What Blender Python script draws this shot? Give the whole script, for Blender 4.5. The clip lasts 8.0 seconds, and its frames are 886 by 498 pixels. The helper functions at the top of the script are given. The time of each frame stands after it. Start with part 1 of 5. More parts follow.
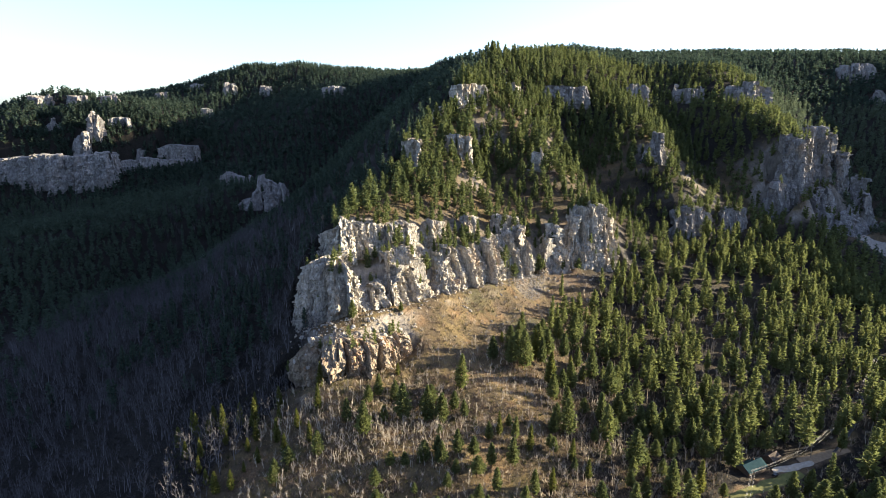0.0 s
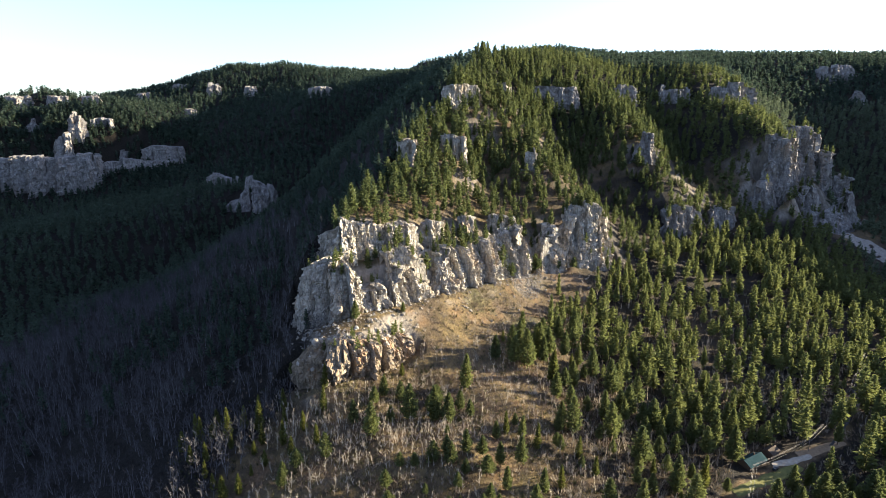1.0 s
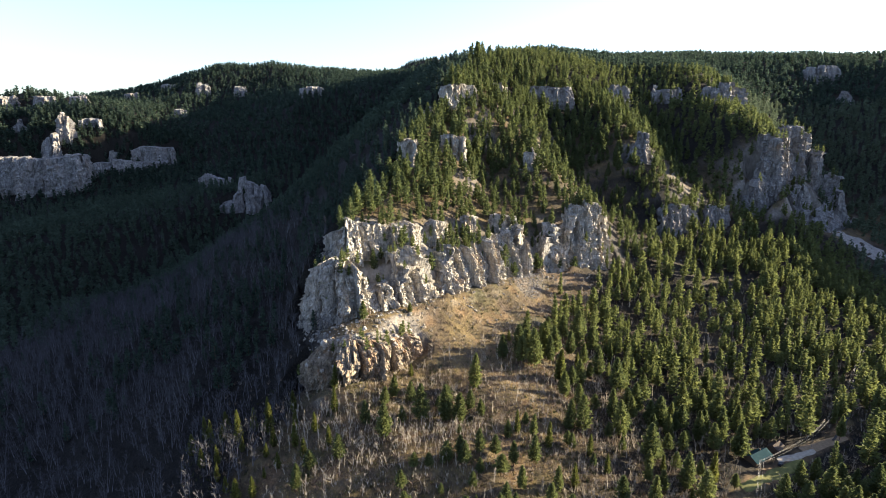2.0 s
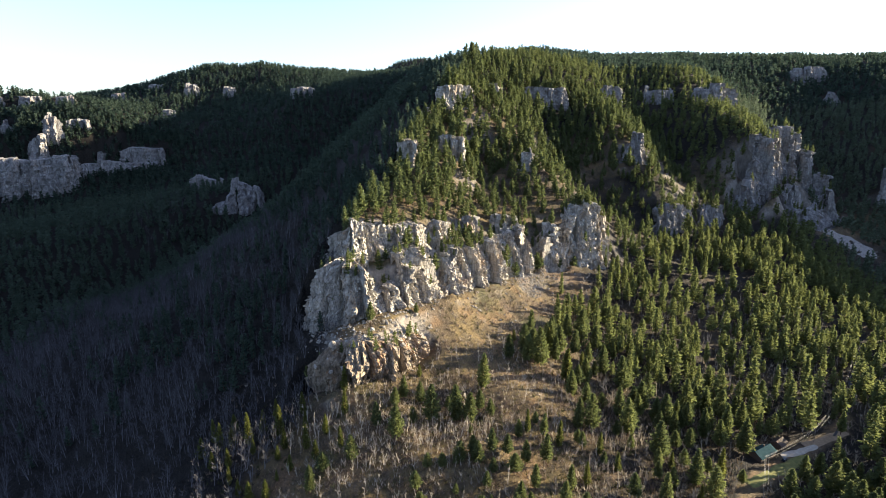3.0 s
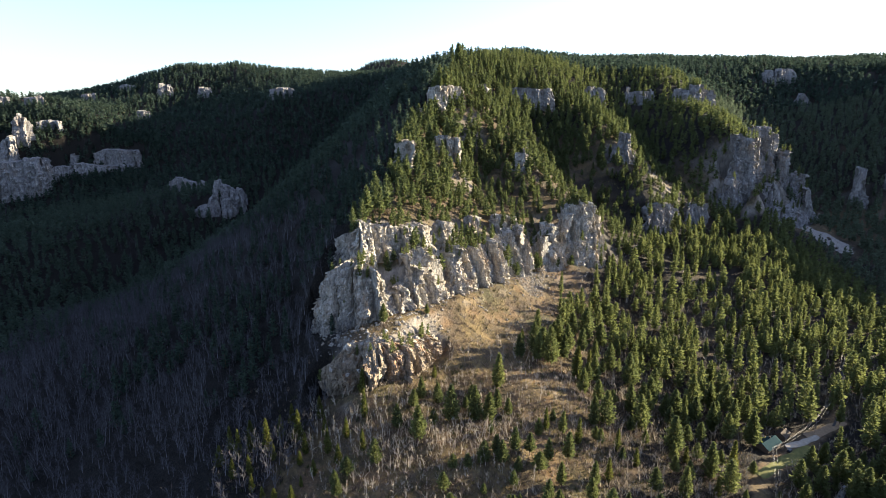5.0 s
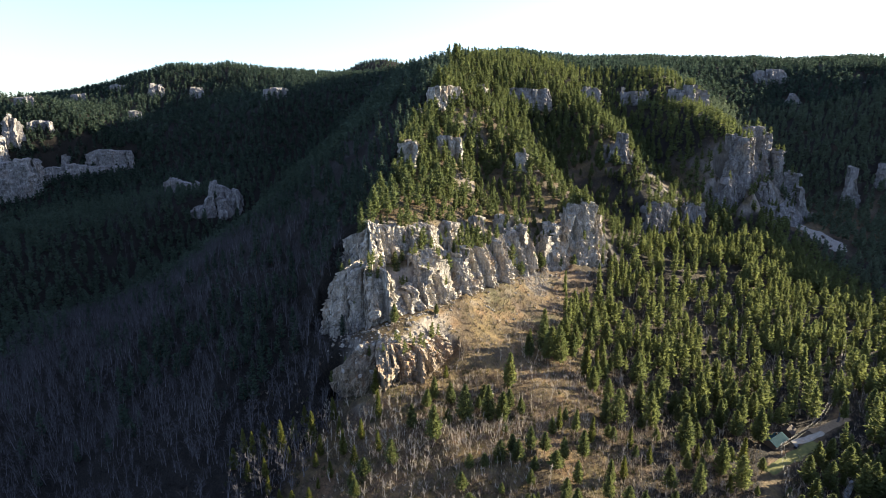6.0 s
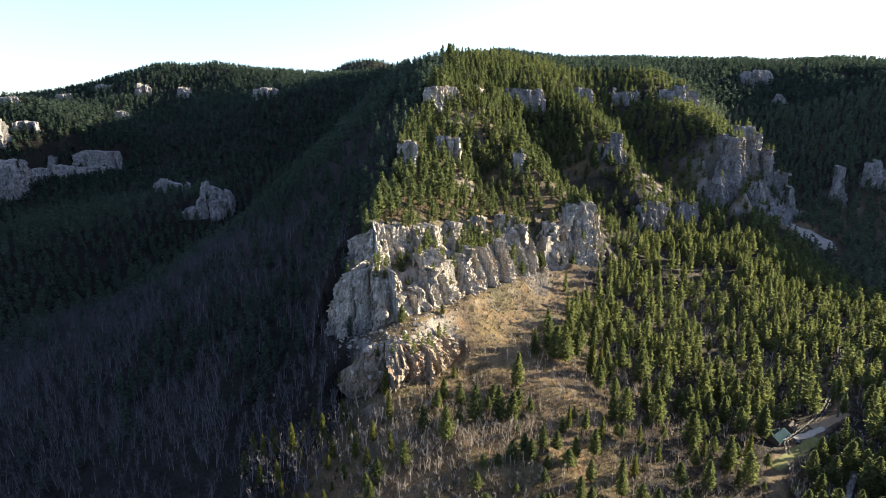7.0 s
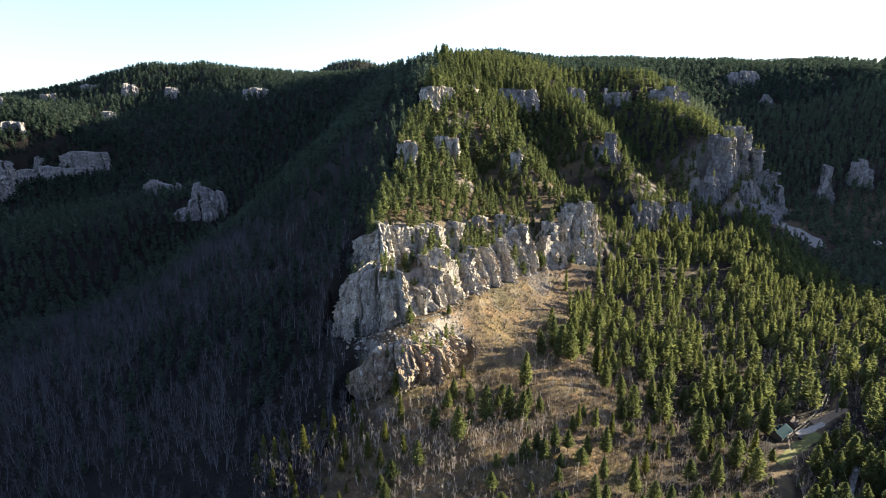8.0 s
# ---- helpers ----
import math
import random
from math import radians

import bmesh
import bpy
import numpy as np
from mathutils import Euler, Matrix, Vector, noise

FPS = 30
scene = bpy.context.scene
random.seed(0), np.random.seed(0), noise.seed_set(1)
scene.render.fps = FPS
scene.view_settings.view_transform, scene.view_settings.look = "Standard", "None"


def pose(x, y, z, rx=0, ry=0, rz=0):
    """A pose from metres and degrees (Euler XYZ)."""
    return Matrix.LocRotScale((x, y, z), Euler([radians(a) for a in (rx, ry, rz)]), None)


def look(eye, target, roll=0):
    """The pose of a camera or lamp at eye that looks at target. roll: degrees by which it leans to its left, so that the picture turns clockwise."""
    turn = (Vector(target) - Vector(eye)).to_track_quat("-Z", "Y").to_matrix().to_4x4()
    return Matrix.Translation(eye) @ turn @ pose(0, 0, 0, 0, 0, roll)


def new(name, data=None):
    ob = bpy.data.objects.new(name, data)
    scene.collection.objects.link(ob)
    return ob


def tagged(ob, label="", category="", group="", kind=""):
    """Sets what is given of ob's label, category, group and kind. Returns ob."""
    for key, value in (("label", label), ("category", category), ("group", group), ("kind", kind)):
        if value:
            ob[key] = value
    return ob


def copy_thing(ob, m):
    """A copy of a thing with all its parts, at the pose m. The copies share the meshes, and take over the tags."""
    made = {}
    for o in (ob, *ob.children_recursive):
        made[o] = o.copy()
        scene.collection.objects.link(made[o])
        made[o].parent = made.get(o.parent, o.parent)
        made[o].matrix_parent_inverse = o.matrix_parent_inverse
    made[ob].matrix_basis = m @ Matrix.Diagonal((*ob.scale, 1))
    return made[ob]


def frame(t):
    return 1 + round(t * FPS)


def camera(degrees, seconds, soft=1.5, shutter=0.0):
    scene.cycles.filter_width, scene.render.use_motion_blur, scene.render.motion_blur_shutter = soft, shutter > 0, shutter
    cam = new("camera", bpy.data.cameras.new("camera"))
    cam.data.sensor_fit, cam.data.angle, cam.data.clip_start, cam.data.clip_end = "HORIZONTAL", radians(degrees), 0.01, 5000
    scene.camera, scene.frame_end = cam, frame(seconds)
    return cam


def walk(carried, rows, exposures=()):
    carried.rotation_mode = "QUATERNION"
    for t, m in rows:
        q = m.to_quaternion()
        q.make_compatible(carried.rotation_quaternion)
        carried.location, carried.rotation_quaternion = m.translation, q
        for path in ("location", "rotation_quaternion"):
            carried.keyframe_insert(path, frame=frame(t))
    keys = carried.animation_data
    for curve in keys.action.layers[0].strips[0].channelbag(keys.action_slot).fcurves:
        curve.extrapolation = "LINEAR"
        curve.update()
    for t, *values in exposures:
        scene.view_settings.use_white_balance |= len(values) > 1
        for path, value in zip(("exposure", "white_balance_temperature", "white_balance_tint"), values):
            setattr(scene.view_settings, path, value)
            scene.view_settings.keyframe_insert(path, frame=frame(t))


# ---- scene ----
cam = camera(73.6, 8.0, 0.6)
METRES, EYE, TILT, LEAN, TURN = 100.0, 200.0, -13.8, 0.0, 0.0
ROWS = [
    (0.0, 0.0, 0.0, 0.0, 0.0, 0.0, -0.0),
    (0.5, -0.0609, 0.0013, -0.0022, -0.9, 0.03, 0.22),
    (1.0, -0.1228, 0.004, -0.0039, -1.73, 0.06, 0.42),
    (1.5, -0.1852, 0.0068, -0.0047, -2.39, 0.07, 0.6),
    (3.0, -0.3694, 0.0162, -0.0041, -4.34, 0.1, 1.07),
    (3.5, -0.4316, 0.0223, -0.0041, -5.08, 0.12, 1.24),
    (4.0, -0.4895, 0.0286, -0.0039, -5.81, 0.12, 1.41),
    (4.5, -0.552, 0.0367, -0.0031, -6.57, 0.13, 1.59),
    (6.0, -0.7423, 0.0615, 0.0038, -8.31, 0.1, 2.04),
    (6.5, -0.8048, 0.0712, 0.006, -8.95, 0.09, 2.19),
    (7.0, -0.8669, 0.0827, 0.0077, -9.71, 0.08, 2.36),
    (7.5, -0.9299, 0.0953, 0.0099, -10.44, 0.06, 2.52),
    (8.0, -0.9922, 0.1074, 0.0125, -11.12, 0.05, 2.69),
]
walk(cam, [(t, pose(0, 0, EYE, TILT, LEAN, TURN) @ pose(METRES * x, METRES * y, METRES * z, 90 + pitch, roll, yaw)) for t, x, y, z, yaw, pitch, roll in ROWS])

# ---- light: a low sun from the right and a little ahead, clear sky ----
SUN_AZ, SUN_EL = 13.0, 12.6
world = bpy.data.worlds.new("sky")
scene.world = world
world.use_nodes = True
wn = world.node_tree.nodes
sky = wn.new("ShaderNodeTexSky")
sky.sky_type = "NISHITA"
sky.sun_disc = False
sky.sun_elevation = radians(SUN_EL)
sky.sun_rotation = radians(90 - SUN_AZ)
sky.altitude = 1500
sky.dust_density = 2.2
sky.ozone_density = 4.0
sky.air_density = 1.0
wn["Background"].inputs["Strength"].default_value = 0.1
veil = wn.new("ShaderNodeHueSaturation")  # thin high haze pales the blue
veil.inputs["Hue"].default_value = 0.51
veil.inputs["Saturation"].default_value = 0.8
veil.inputs["Value"].default_value = 1.02
world.node_tree.links.new(sky.outputs[0], veil.inputs["Color"])
world.node_tree.links.new(veil.outputs[0], wn["Background"].inputs["Color"])
sun = new("sun", bpy.data.lights.new("sun", "SUN"))
sun.data.energy = 5.0
sun.data.angle = radians(0.5)
sun.data.color = (1.0, 0.86, 0.63)
sa, se = radians(SUN_AZ), radians(SUN_EL)
SUN_WAY = Vector((math.cos(sa) * math.cos(se), math.sin(sa) * math.cos(se), math.sin(se)))
sun.matrix_world = look((600, 300, 900), Vector((600, 300, 900)) - SUN_WAY)
scene.view_settings.exposure = 2.15



# ---- noise on arrays ----
def hashed(i, j, k, seed):
    n = (i * 374761393 + j * 668265263 + k * 1274126177 + seed * 974634777) & 0xFFFFFFFF
    n = ((n ^ (n >> 13)) * 1274126177) & 0xFFFFFFFF
    return ((n ^ (n >> 16)) & 0xFFFFFF) / float(0xFFFFFF)


def vnoise(x, y, z, seed=0):
    x, y, z = np.broadcast_arrays(np.asarray(x, float), np.asarray(y, float), np.asarray(z, float))
    i, j, k = np.floor(x).astype(np.int64), np.floor(y).astype(np.int64), np.floor(z).astype(np.int64)
    u, v, w = x - i, y - j, z - k
    u, v, w = u * u * (3 - 2 * u), v * v * (3 - 2 * v), w * w * (3 - 2 * w)
    total = 0
    for a in (0, 1):
        for b in (0, 1):
            for c in (0, 1):
                total = total + hashed(i + a, j + b, k + c, seed) * (u if a else 1 - u) * (v if b else 1 - v) * (w if c else 1 - w)
    return total * 2 - 1


def fbm(x, y, z=0.0, octaves=4, seed=0):
    total, amp = 0, 0.5
    for o in range(octaves):
        f = 2.03 ** o
        total = total + amp * vnoise(np.asarray(x) * f, np.asarray(y) * f, np.asarray(z) * f, seed + o)
        amp *= 0.5
    return total


def smooth(a, b, v):
    t = np.clip((np.asarray(v, float) - a) / (b - a), 0, 1)
    return t * t * (3 - 2 * t)


# ---- materials ----
class Nodes:
    """A material and short calls to add nodes to it."""

    def __init__(self, name, rough=0.9, metal=0.0):
        self.mat = bpy.data.materials.new(name)
        self.mat.use_nodes = True
        self.tree = self.mat.node_tree
        self.bsdf = self.tree.nodes["Principled BSDF"]
        self.bsdf.inputs["Roughness"].default_value = rough
        self.bsdf.inputs["Metallic"].default_value = metal
        self.bsdf.inputs["Specular IOR Level"].default_value = 0.2
        self.tex = self.add("ShaderNodeTexCoord")
        self.geo = self.add("ShaderNodeNewGeometry")

    def add(self, kind, **props):
        n = self.tree.nodes.new(kind)
        for key, value in props.items():
            setattr(n, key, value)
        return n

    def link(self, a, b):
        self.tree.links.new(a, b)

    def position(self, sx=1, sy=1, sz=1):
        m = self.add("ShaderNodeMapping")
        m.inputs["Scale"].default_value = (sx, sy, sz)
        self.link(self.geo.outputs["Position"], m.inputs["Vector"])
        return m.outputs[0]

    def noise(self, vec, scale, detail=5, rough=0.6):
        n = self.add("ShaderNodeTexNoise")
        n.inputs["Scale"].default_value, n.inputs["Detail"].default_value, n.inputs["Roughness"].default_value = scale, detail, rough
        self.link(vec, n.inputs["Vector"])
        return n.outputs["Fac"]

    def voronoi(self, vec, scale, feature="F1"):
        n = self.add("ShaderNodeTexVoronoi", feature=feature)
        n.inputs["Scale"].default_value = scale
        self.link(vec, n.inputs["Vector"])
        return n.outputs["Distance"]

    def ramp(self, fac, stops):
        n = self.add("ShaderNodeValToRGB")
        e = n.color_ramp.elements
        while len(e) < len(stops):
            e.new(0.5)
        for el, (p, c) in zip(e, stops):
            el.position, el.color = p, (*c, 1) if len(c) == 3 else c
        self.link(fac, n.inputs[0])
        return n.outputs[0]

    def grey(self, fac, a, b, lo=0.0, hi=1.0):
        n = self.add("ShaderNodeMapRange")
        n.inputs[1].default_value, n.inputs[2].default_value, n.inputs[3].default_value, n.inputs[4].default_value = a, b, lo, hi
        self.link(fac, n.inputs[0])
        return n.outputs[0]

    def mix(self, fac, a, b, blend="MIX"):
        n = self.add("ShaderNodeMix", data_type="RGBA", blend_type=blend)
        if isinstance(fac, float):
            n.inputs[0].default_value = fac
        else:
            self.link(fac, n.inputs[0])
        for socket, v in ((n.inputs[6], a), (n.inputs[7], b)):
            if isinstance(v, tuple):
                socket.default_value = (*v, 1)
            else:
                self.link(v, socket)
        return n.outputs[2]

    def bump(self, height, strength, distance, normal=None):
        n = self.add("ShaderNodeBump")
        n.inputs["Strength"].default_value, n.inputs["Distance"].default_value = strength, distance
        self.link(height, n.inputs["Height"])
        if normal:
            self.link(normal, n.inputs["Normal"])
        self.link(n.outputs[0], self.bsdf.inputs["Normal"])
        return n.outputs[0]

    def colour(self, c):
        if isinstance(c, tuple):
            self.bsdf.inputs["Base Color"].default_value = (*c, 1)
        else:
            self.link(c, self.bsdf.inputs["Base Color"])
        return self.mat


def ground_material():
    n = Nodes("dry_grass_and_litter")
    p = n.position()
    big = n.noise(p, 0.035, 5)
    mid = n.noise(p, 0.16, 6, 0.65)
    fine = n.noise(p, 1.1, 6, 0.7)
    grass = n.ramp(mid, [(0.25, (0.065, 0.051, 0.028)), (0.45, (0.145, 0.108, 0.052)), (0.6, (0.25, 0.18, 0.078)), (0.8, (0.33, 0.245, 0.095))])
    litter = n.ramp(fine, [(0.3, (0.065, 0.045, 0.03)), (0.55, (0.15, 0.105, 0.068)), (0.75, (0.22, 0.16, 0.10))])
    green = n.ramp(fine, [(0.3, (0.07, 0.085, 0.03)), (0.7, (0.15, 0.16, 0.06))])
    base = n.mix(n.grey(big, 0.36, 0.58), litter, grass)
    # Litter colour, near black to hold the shade of flank and woods as well.
    litter_shade = n.add("ShaderNodeAttribute", attribute_name="litter_and_shade")
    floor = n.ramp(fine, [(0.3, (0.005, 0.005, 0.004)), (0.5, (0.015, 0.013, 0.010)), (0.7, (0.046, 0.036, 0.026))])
    base = n.mix(n.grey(n.noise(p, 0.022, 4), 0.55, 0.68, 0.0, 0.5), base, green)
    spots = n.grey(n.voronoi(n.position(), 0.55), 0.12, 0.5)
    base = n.mix(n.grey(spots, 0, 1, 0.5, 0.0), base, n.mix(0.75, base, (0.05, 0.042, 0.025)))
    base = n.mix(n.grey(n.noise(p, 2.6, 6, 0.75), 0.38, 0.62, 0.0, 0.6), base, n.mix(0.5, base, (0.06, 0.045, 0.035)))
    base = n.mix(n.grey(n.noise(n.position(), 0.06, 5, 0.6), 0.54, 0.66, 0.0, 0.65), base, n.ramp(fine, [(0.3, (0.17, 0.10, 0.05)), (0.7, (0.36, 0.225, 0.115))]))
    base = n.mix(n.grey(n.noise(n.position(1.0, 0.35, 0.35), 0.22, 5, 0.7), 0.55, 0.68, 0.0, 0.3), base, n.ramp(fine, [(0.3, (0.16, 0.135, 0.105)), (0.7, (0.32, 0.275, 0.215))]))
    sep = n.add("ShaderNodeSeparateXYZ")
    n.link(n.geo.outputs["Normal"], sep.inputs[0])
    rock = n.ramp(n.noise(n.position(1, 1, 0.5), 0.3, 7, 0.7), [(0.3, (0.16, 0.14, 0.12)), (0.5, (0.33, 0.29, 0.24)), (0.7, (0.48, 0.43, 0.35))])
    base = n.mix(n.grey(sep.outputs["Z"], 0.80, 0.60), base, rock)
    base = n.mix(litter_shade.outputs["Fac"], base, floor)
    n.bump(n.noise(p, 0.7, 8, 0.8), 1.0, 1.6)
    return n.colour(base)


def rock_material(name, tones, stain=(0.36, 0.22, 0.10), amount=0.35):
    n = Nodes(name, 0.93)
    p = n.position()
    tall = n.position(1, 1, 0.65)
    flat = n.position(0.18, 0.18, 1.6)
    body = n.ramp(n.noise(tall, 0.28, 8, 0.68), [(0.28, tones[0]), (0.46, tones[1]), (0.62, tones[2]), (0.8, tones[3])])
    beds = n.grey(n.noise(flat, 0.55, 5, 0.6), 0.42, 0.58)
    seams = n.grey(n.noise(n.position(1, 1, 0.07), 0.75, 3, 0.5), 0.47, 0.40)
    body = n.mix(n.grey(seams, 0, 1, 0.0, 0.35), body, (0.075, 0.066, 0.058))
    body = n.mix(n.grey(beds, 0, 1, 0.0, 0.5), body, n.mix(0.5, body, tones[0]))
    body = n.mix(n.grey(n.noise(n.position(1, 1, 0.3), 0.09, 5), 0.52, 0.68, 0.0, amount), body, stain)
    cracks = n.grey(n.voronoi(n.position(1, 1, 0.35), 0.33, "DISTANCE_TO_EDGE"), 0.0, 0.09)
    body = n.mix(n.grey(cracks, 0, 1, 0.3, 0.0), body, (0.07, 0.06, 0.055))
    pits = n.grey(n.noise(p, 0.55, 6, 0.7), 0.44, 0.34)
    body = n.mix(n.grey(pits, 0, 1, 0.0, 0.35), body, (0.085, 0.075, 0.062))
    h = n.mix(0.5, n.noise(tall, 0.9, 9, 0.72), n.noise(p, 0.35, 6, 0.7))
    n1 = n.bump(h, 1.0, 2.2)
    n.bump(cracks, 0.6, 0.9, n1)
    return n.colour(body)


def foliage_material(name, dark, light, dry=None):
    n = Nodes(name, 0.75)
    ob = n.add("ShaderNodeObjectInfo")
    r = n.add("ShaderNodeMath", operation="ADD")
    n.link(n.geo.outputs["Random Per Island"], r.inputs[0])
    n.link(ob.outputs["Random"], r.inputs[1])
    half = n.add("ShaderNodeMath", operation="MULTIPLY")
    half.inputs[1].default_value = 0.5
    n.link(r.outputs[0], half.inputs[0])
    v = n.noise(n.position(), 0.12, 3)
    c = n.ramp(n.mix(0.45, half.outputs[0], v), [(0.25, dark), (0.7, light)] + ([(0.95, dry)] if dry else []))
    c = n.mix(n.grey(n.noise(n.position(), 2.5, 3), 0.3, 0.7, 0.0, 0.2), c, dark)
    n.colour(c)
    leaf = n.add("ShaderNodeBsdfTranslucent")
    n.link(c, leaf.inputs["Color"])
    both = n.add("ShaderNodeMixShader")
    both.inputs[0].default_value = 0.5
    n.link(n.bsdf.outputs[0], both.inputs[1])
    n.link(leaf.outputs[0], both.inputs[2])
    n.link(both.outputs[0], n.tree.nodes["Material Output"].inputs["Surface"])
    return n.mat


def bark_material(name, a, b):
    n = Nodes(name, 0.9)
    c = n.ramp(n.noise(n.position(1, 1, 0.3), 1.5, 4), [(0.3, a), (0.7, b)])
    r = n.grey(n.geo.outputs["Random Per Island"], 0, 1, 0.0, 0.6)
    return n.colour(n.mix(r, c, a))


def plain_material(name, a, b, scale=1.0, rough=0.8, metal=0.0, relief=0.05):
    n = Nodes(name, rough, metal)
    f = n.noise(n.position(), scale, 5)
    n.bump(n.noise(n.position(), scale * 4, 4), 0.3, relief)
    return n.colour(n.ramp(f, [(0.3, a), (0.7, b)]))


GROUND = ground_material()
LIME = rock_material("pale_limestone", [(0.22, 0.2, 0.168), (0.43, 0.395, 0.33), (0.6, 0.555, 0.47), (0.72, 0.675, 0.58)], amount=0.45)
# Greyer copy of the limestone, darkened for cliffs that lie in shade.
SHADED_GREY_LIME = rock_material("grey_limestone", [(0.14, 0.134, 0.13), (0.26, 0.247, 0.232), (0.37, 0.35, 0.322), (0.48, 0.456, 0.415)], (0.30, 0.21, 0.15), 0.3)
LIME_OCHRE = rock_material("ochre_limestone", [(0.14, 0.112, 0.082), (0.29, 0.235, 0.165), (0.44, 0.36, 0.26), (0.56, 0.475, 0.355)], (0.42, 0.20, 0.07), 0.6)
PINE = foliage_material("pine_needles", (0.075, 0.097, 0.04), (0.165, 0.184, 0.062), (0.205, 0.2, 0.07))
# Spruce twice: lighter for sunlit trees, darkened and blued for shaded, hazy walls.
SUNLIT_SPRUCE = foliage_material("sunlit_spruce_boughs", (0.07, 0.085, 0.024), (0.165, 0.17, 0.04))
SHADED_SPRUCE = foliage_material("shaded_spruce_needles", (0.034, 0.056, 0.042), (0.09, 0.125, 0.082))
BARK = bark_material("pine_bark", (0.09, 0.055, 0.035), (0.20, 0.125, 0.08))
# Birch and aspen wood twice: paler where sunlit, darker for the shaded flank.
SUNLIT_PALE_BARK = bark_material("sunlit_pale_bark", (0.33, 0.28, 0.21), (0.68, 0.60, 0.47))
SUNLIT_PALE_TWIG = bark_material("sunlit_pale_twigs", (0.30, 0.25, 0.185), (0.60, 0.52, 0.39))
SHADED_TWIG = bark_material("shaded_grey_twigs", (0.04, 0.0385, 0.04), (0.11, 0.106, 0.108))
SHADED_BARK = bark_material("shaded_grey_bark", (0.095, 0.093, 0.094), (0.25, 0.242, 0.244))
# Near-black twigs whose colour stands in for shade under the flank aspens.
SHADE_DARK_TWIG = bark_material("shade_dark_twigs", (0.014, 0.013, 0.012), (0.05, 0.045, 0.04))
SHRUB = bark_material("brown_twigs", (0.13, 0.095, 0.065), (0.34, 0.26, 0.185))
STRAW = bark_material("dry_straw", (0.24, 0.17, 0.07), (0.48, 0.36, 0.15))
# Conifer green lightened and blued to stand in for haze on the east wall.
HAZY_CONIFER = foliage_material("hazy_conifer_needles", (0.07, 0.095, 0.06), (0.15, 0.185, 0.115))
OLIVE = foliage_material("olive_scrub_leaves", (0.13, 0.115, 0.045), (0.27, 0.225, 0.085))
DARK_SCRUB = foliage_material("juniper_needles", (0.03, 0.042, 0.016), (0.085, 0.095, 0.035))
SCREE = plain_material("pale_scree", (0.15, 0.135, 0.115), (0.30, 0.275, 0.24), 0.5, 0.95, 0, 0.4)


# ---- the plans of the cliffs, drawn up before the land that is cut back behind them ----
CLIFFS = []


def plan_cliff(*given, **options):
    CLIFFS.append((given, options))
    return len(CLIFFS) - 1


# the ridge's nose: lower prows, the recess between them, the upper blocks
nose = plan_cliff("rock_cliff", [(-97, 368, 58, 90), (-93, 354, 62, 97), (-85, 344, 66, 104), (-75, 339, 69, 108), (-64, 337, 73, 107), (-54, 341, 75, 101), (-48, 348, 75, 98)], "towering pale limestone cliff with deep cracks on the ridge's nose", LIME, 11, 6.5, 0.75, 11, lean=0.12, back=22, topvar=0.07)
plan_cliff("buttress", [(-56, 343, 75, 88), (-44, 349, 75, 86), (-33, 355, 75, 89)], "", LIME, 8, 5, 0.75, 12, thing=nose, lean=0.35, back=20, topvar=0.12)
plan_cliff("buttress", [(-37, 358, 75, 98), (-29, 360, 74, 105), (-17, 375, 71, 107), (-4, 391, 70, 103)], "", LIME, 12, 6.5, 0.75, 13, thing=nose, lean=0.34, back=20, topvar=0.05, ledge=0.5)
plan_cliff("buttress", [(-84, 384, 96, 116), (-75, 373, 96, 121), (-67, 369, 98, 126), (-57, 373, 100, 126), (-48, 382, 100, 124)], "", LIME, 10, 6, 0.75, 14, thing=nose, lean=0.14, back=16, topvar=0.04)
plan_cliff("buttress", [(-52, 383, 98, 121), (-34, 389, 98, 120), (-16, 398, 97, 119)], "", LIME, 15, 4.5, 0.75, 15, thing=nose, lean=0.05, back=14, topvar=0.03)
plan_cliff("rock_cliff", [(-2, 394, 70, 101), (8, 403, 69, 101), (22, 418, 68, 98), (40, 434, 67, 98), (56, 450, 65, 98), (70, 463, 63, 102), (77, 474, 62, 100)], "fluted pale limestone cliff above the talus slope", LIME, 10.5, 6.5, 0.8, 16, lean=0.24, back=18, topvar=0.08, ledge=0.45)
plan_cliff("rock_cliff", [(-12, 410, 100, 117), (2, 418, 100, 116)], "pale limestone block on a pine-grown ledge", LIME, 8, 4, 0.85, 64, back=10)
plan_cliff("rock_cliff", [(16, 444, 94, 114), (28, 450, 94, 113)], "pale limestone block on a pine-grown ledge", LIME, 8, 4, 0.85, 17, back=10)
plan_cliff("rock_cliff", [(44, 470, 94, 111), (66, 478, 90, 108)], "shaded limestone block on a pine-grown ledge", LIME, 9, 4, 0.85, 65, back=10)
ribs = plan_cliff("rock_cliff", [(84, 478, 60, 90), (92, 480, 59, 95), (106, 486, 58, 98)], "pale limestone cliff split into tall ribs", LIME, 9, 6, 0.85, 18, back=16, lean=0.12)
plan_cliff("buttress", [(108, 492, 57, 106), (128, 496, 56, 113), (146, 504, 55, 111), (158, 516, 54, 104)], "", LIME, 11, 6.5, 0.85, 66, thing=ribs, back=20, lean=0.12, topvar=0.07)
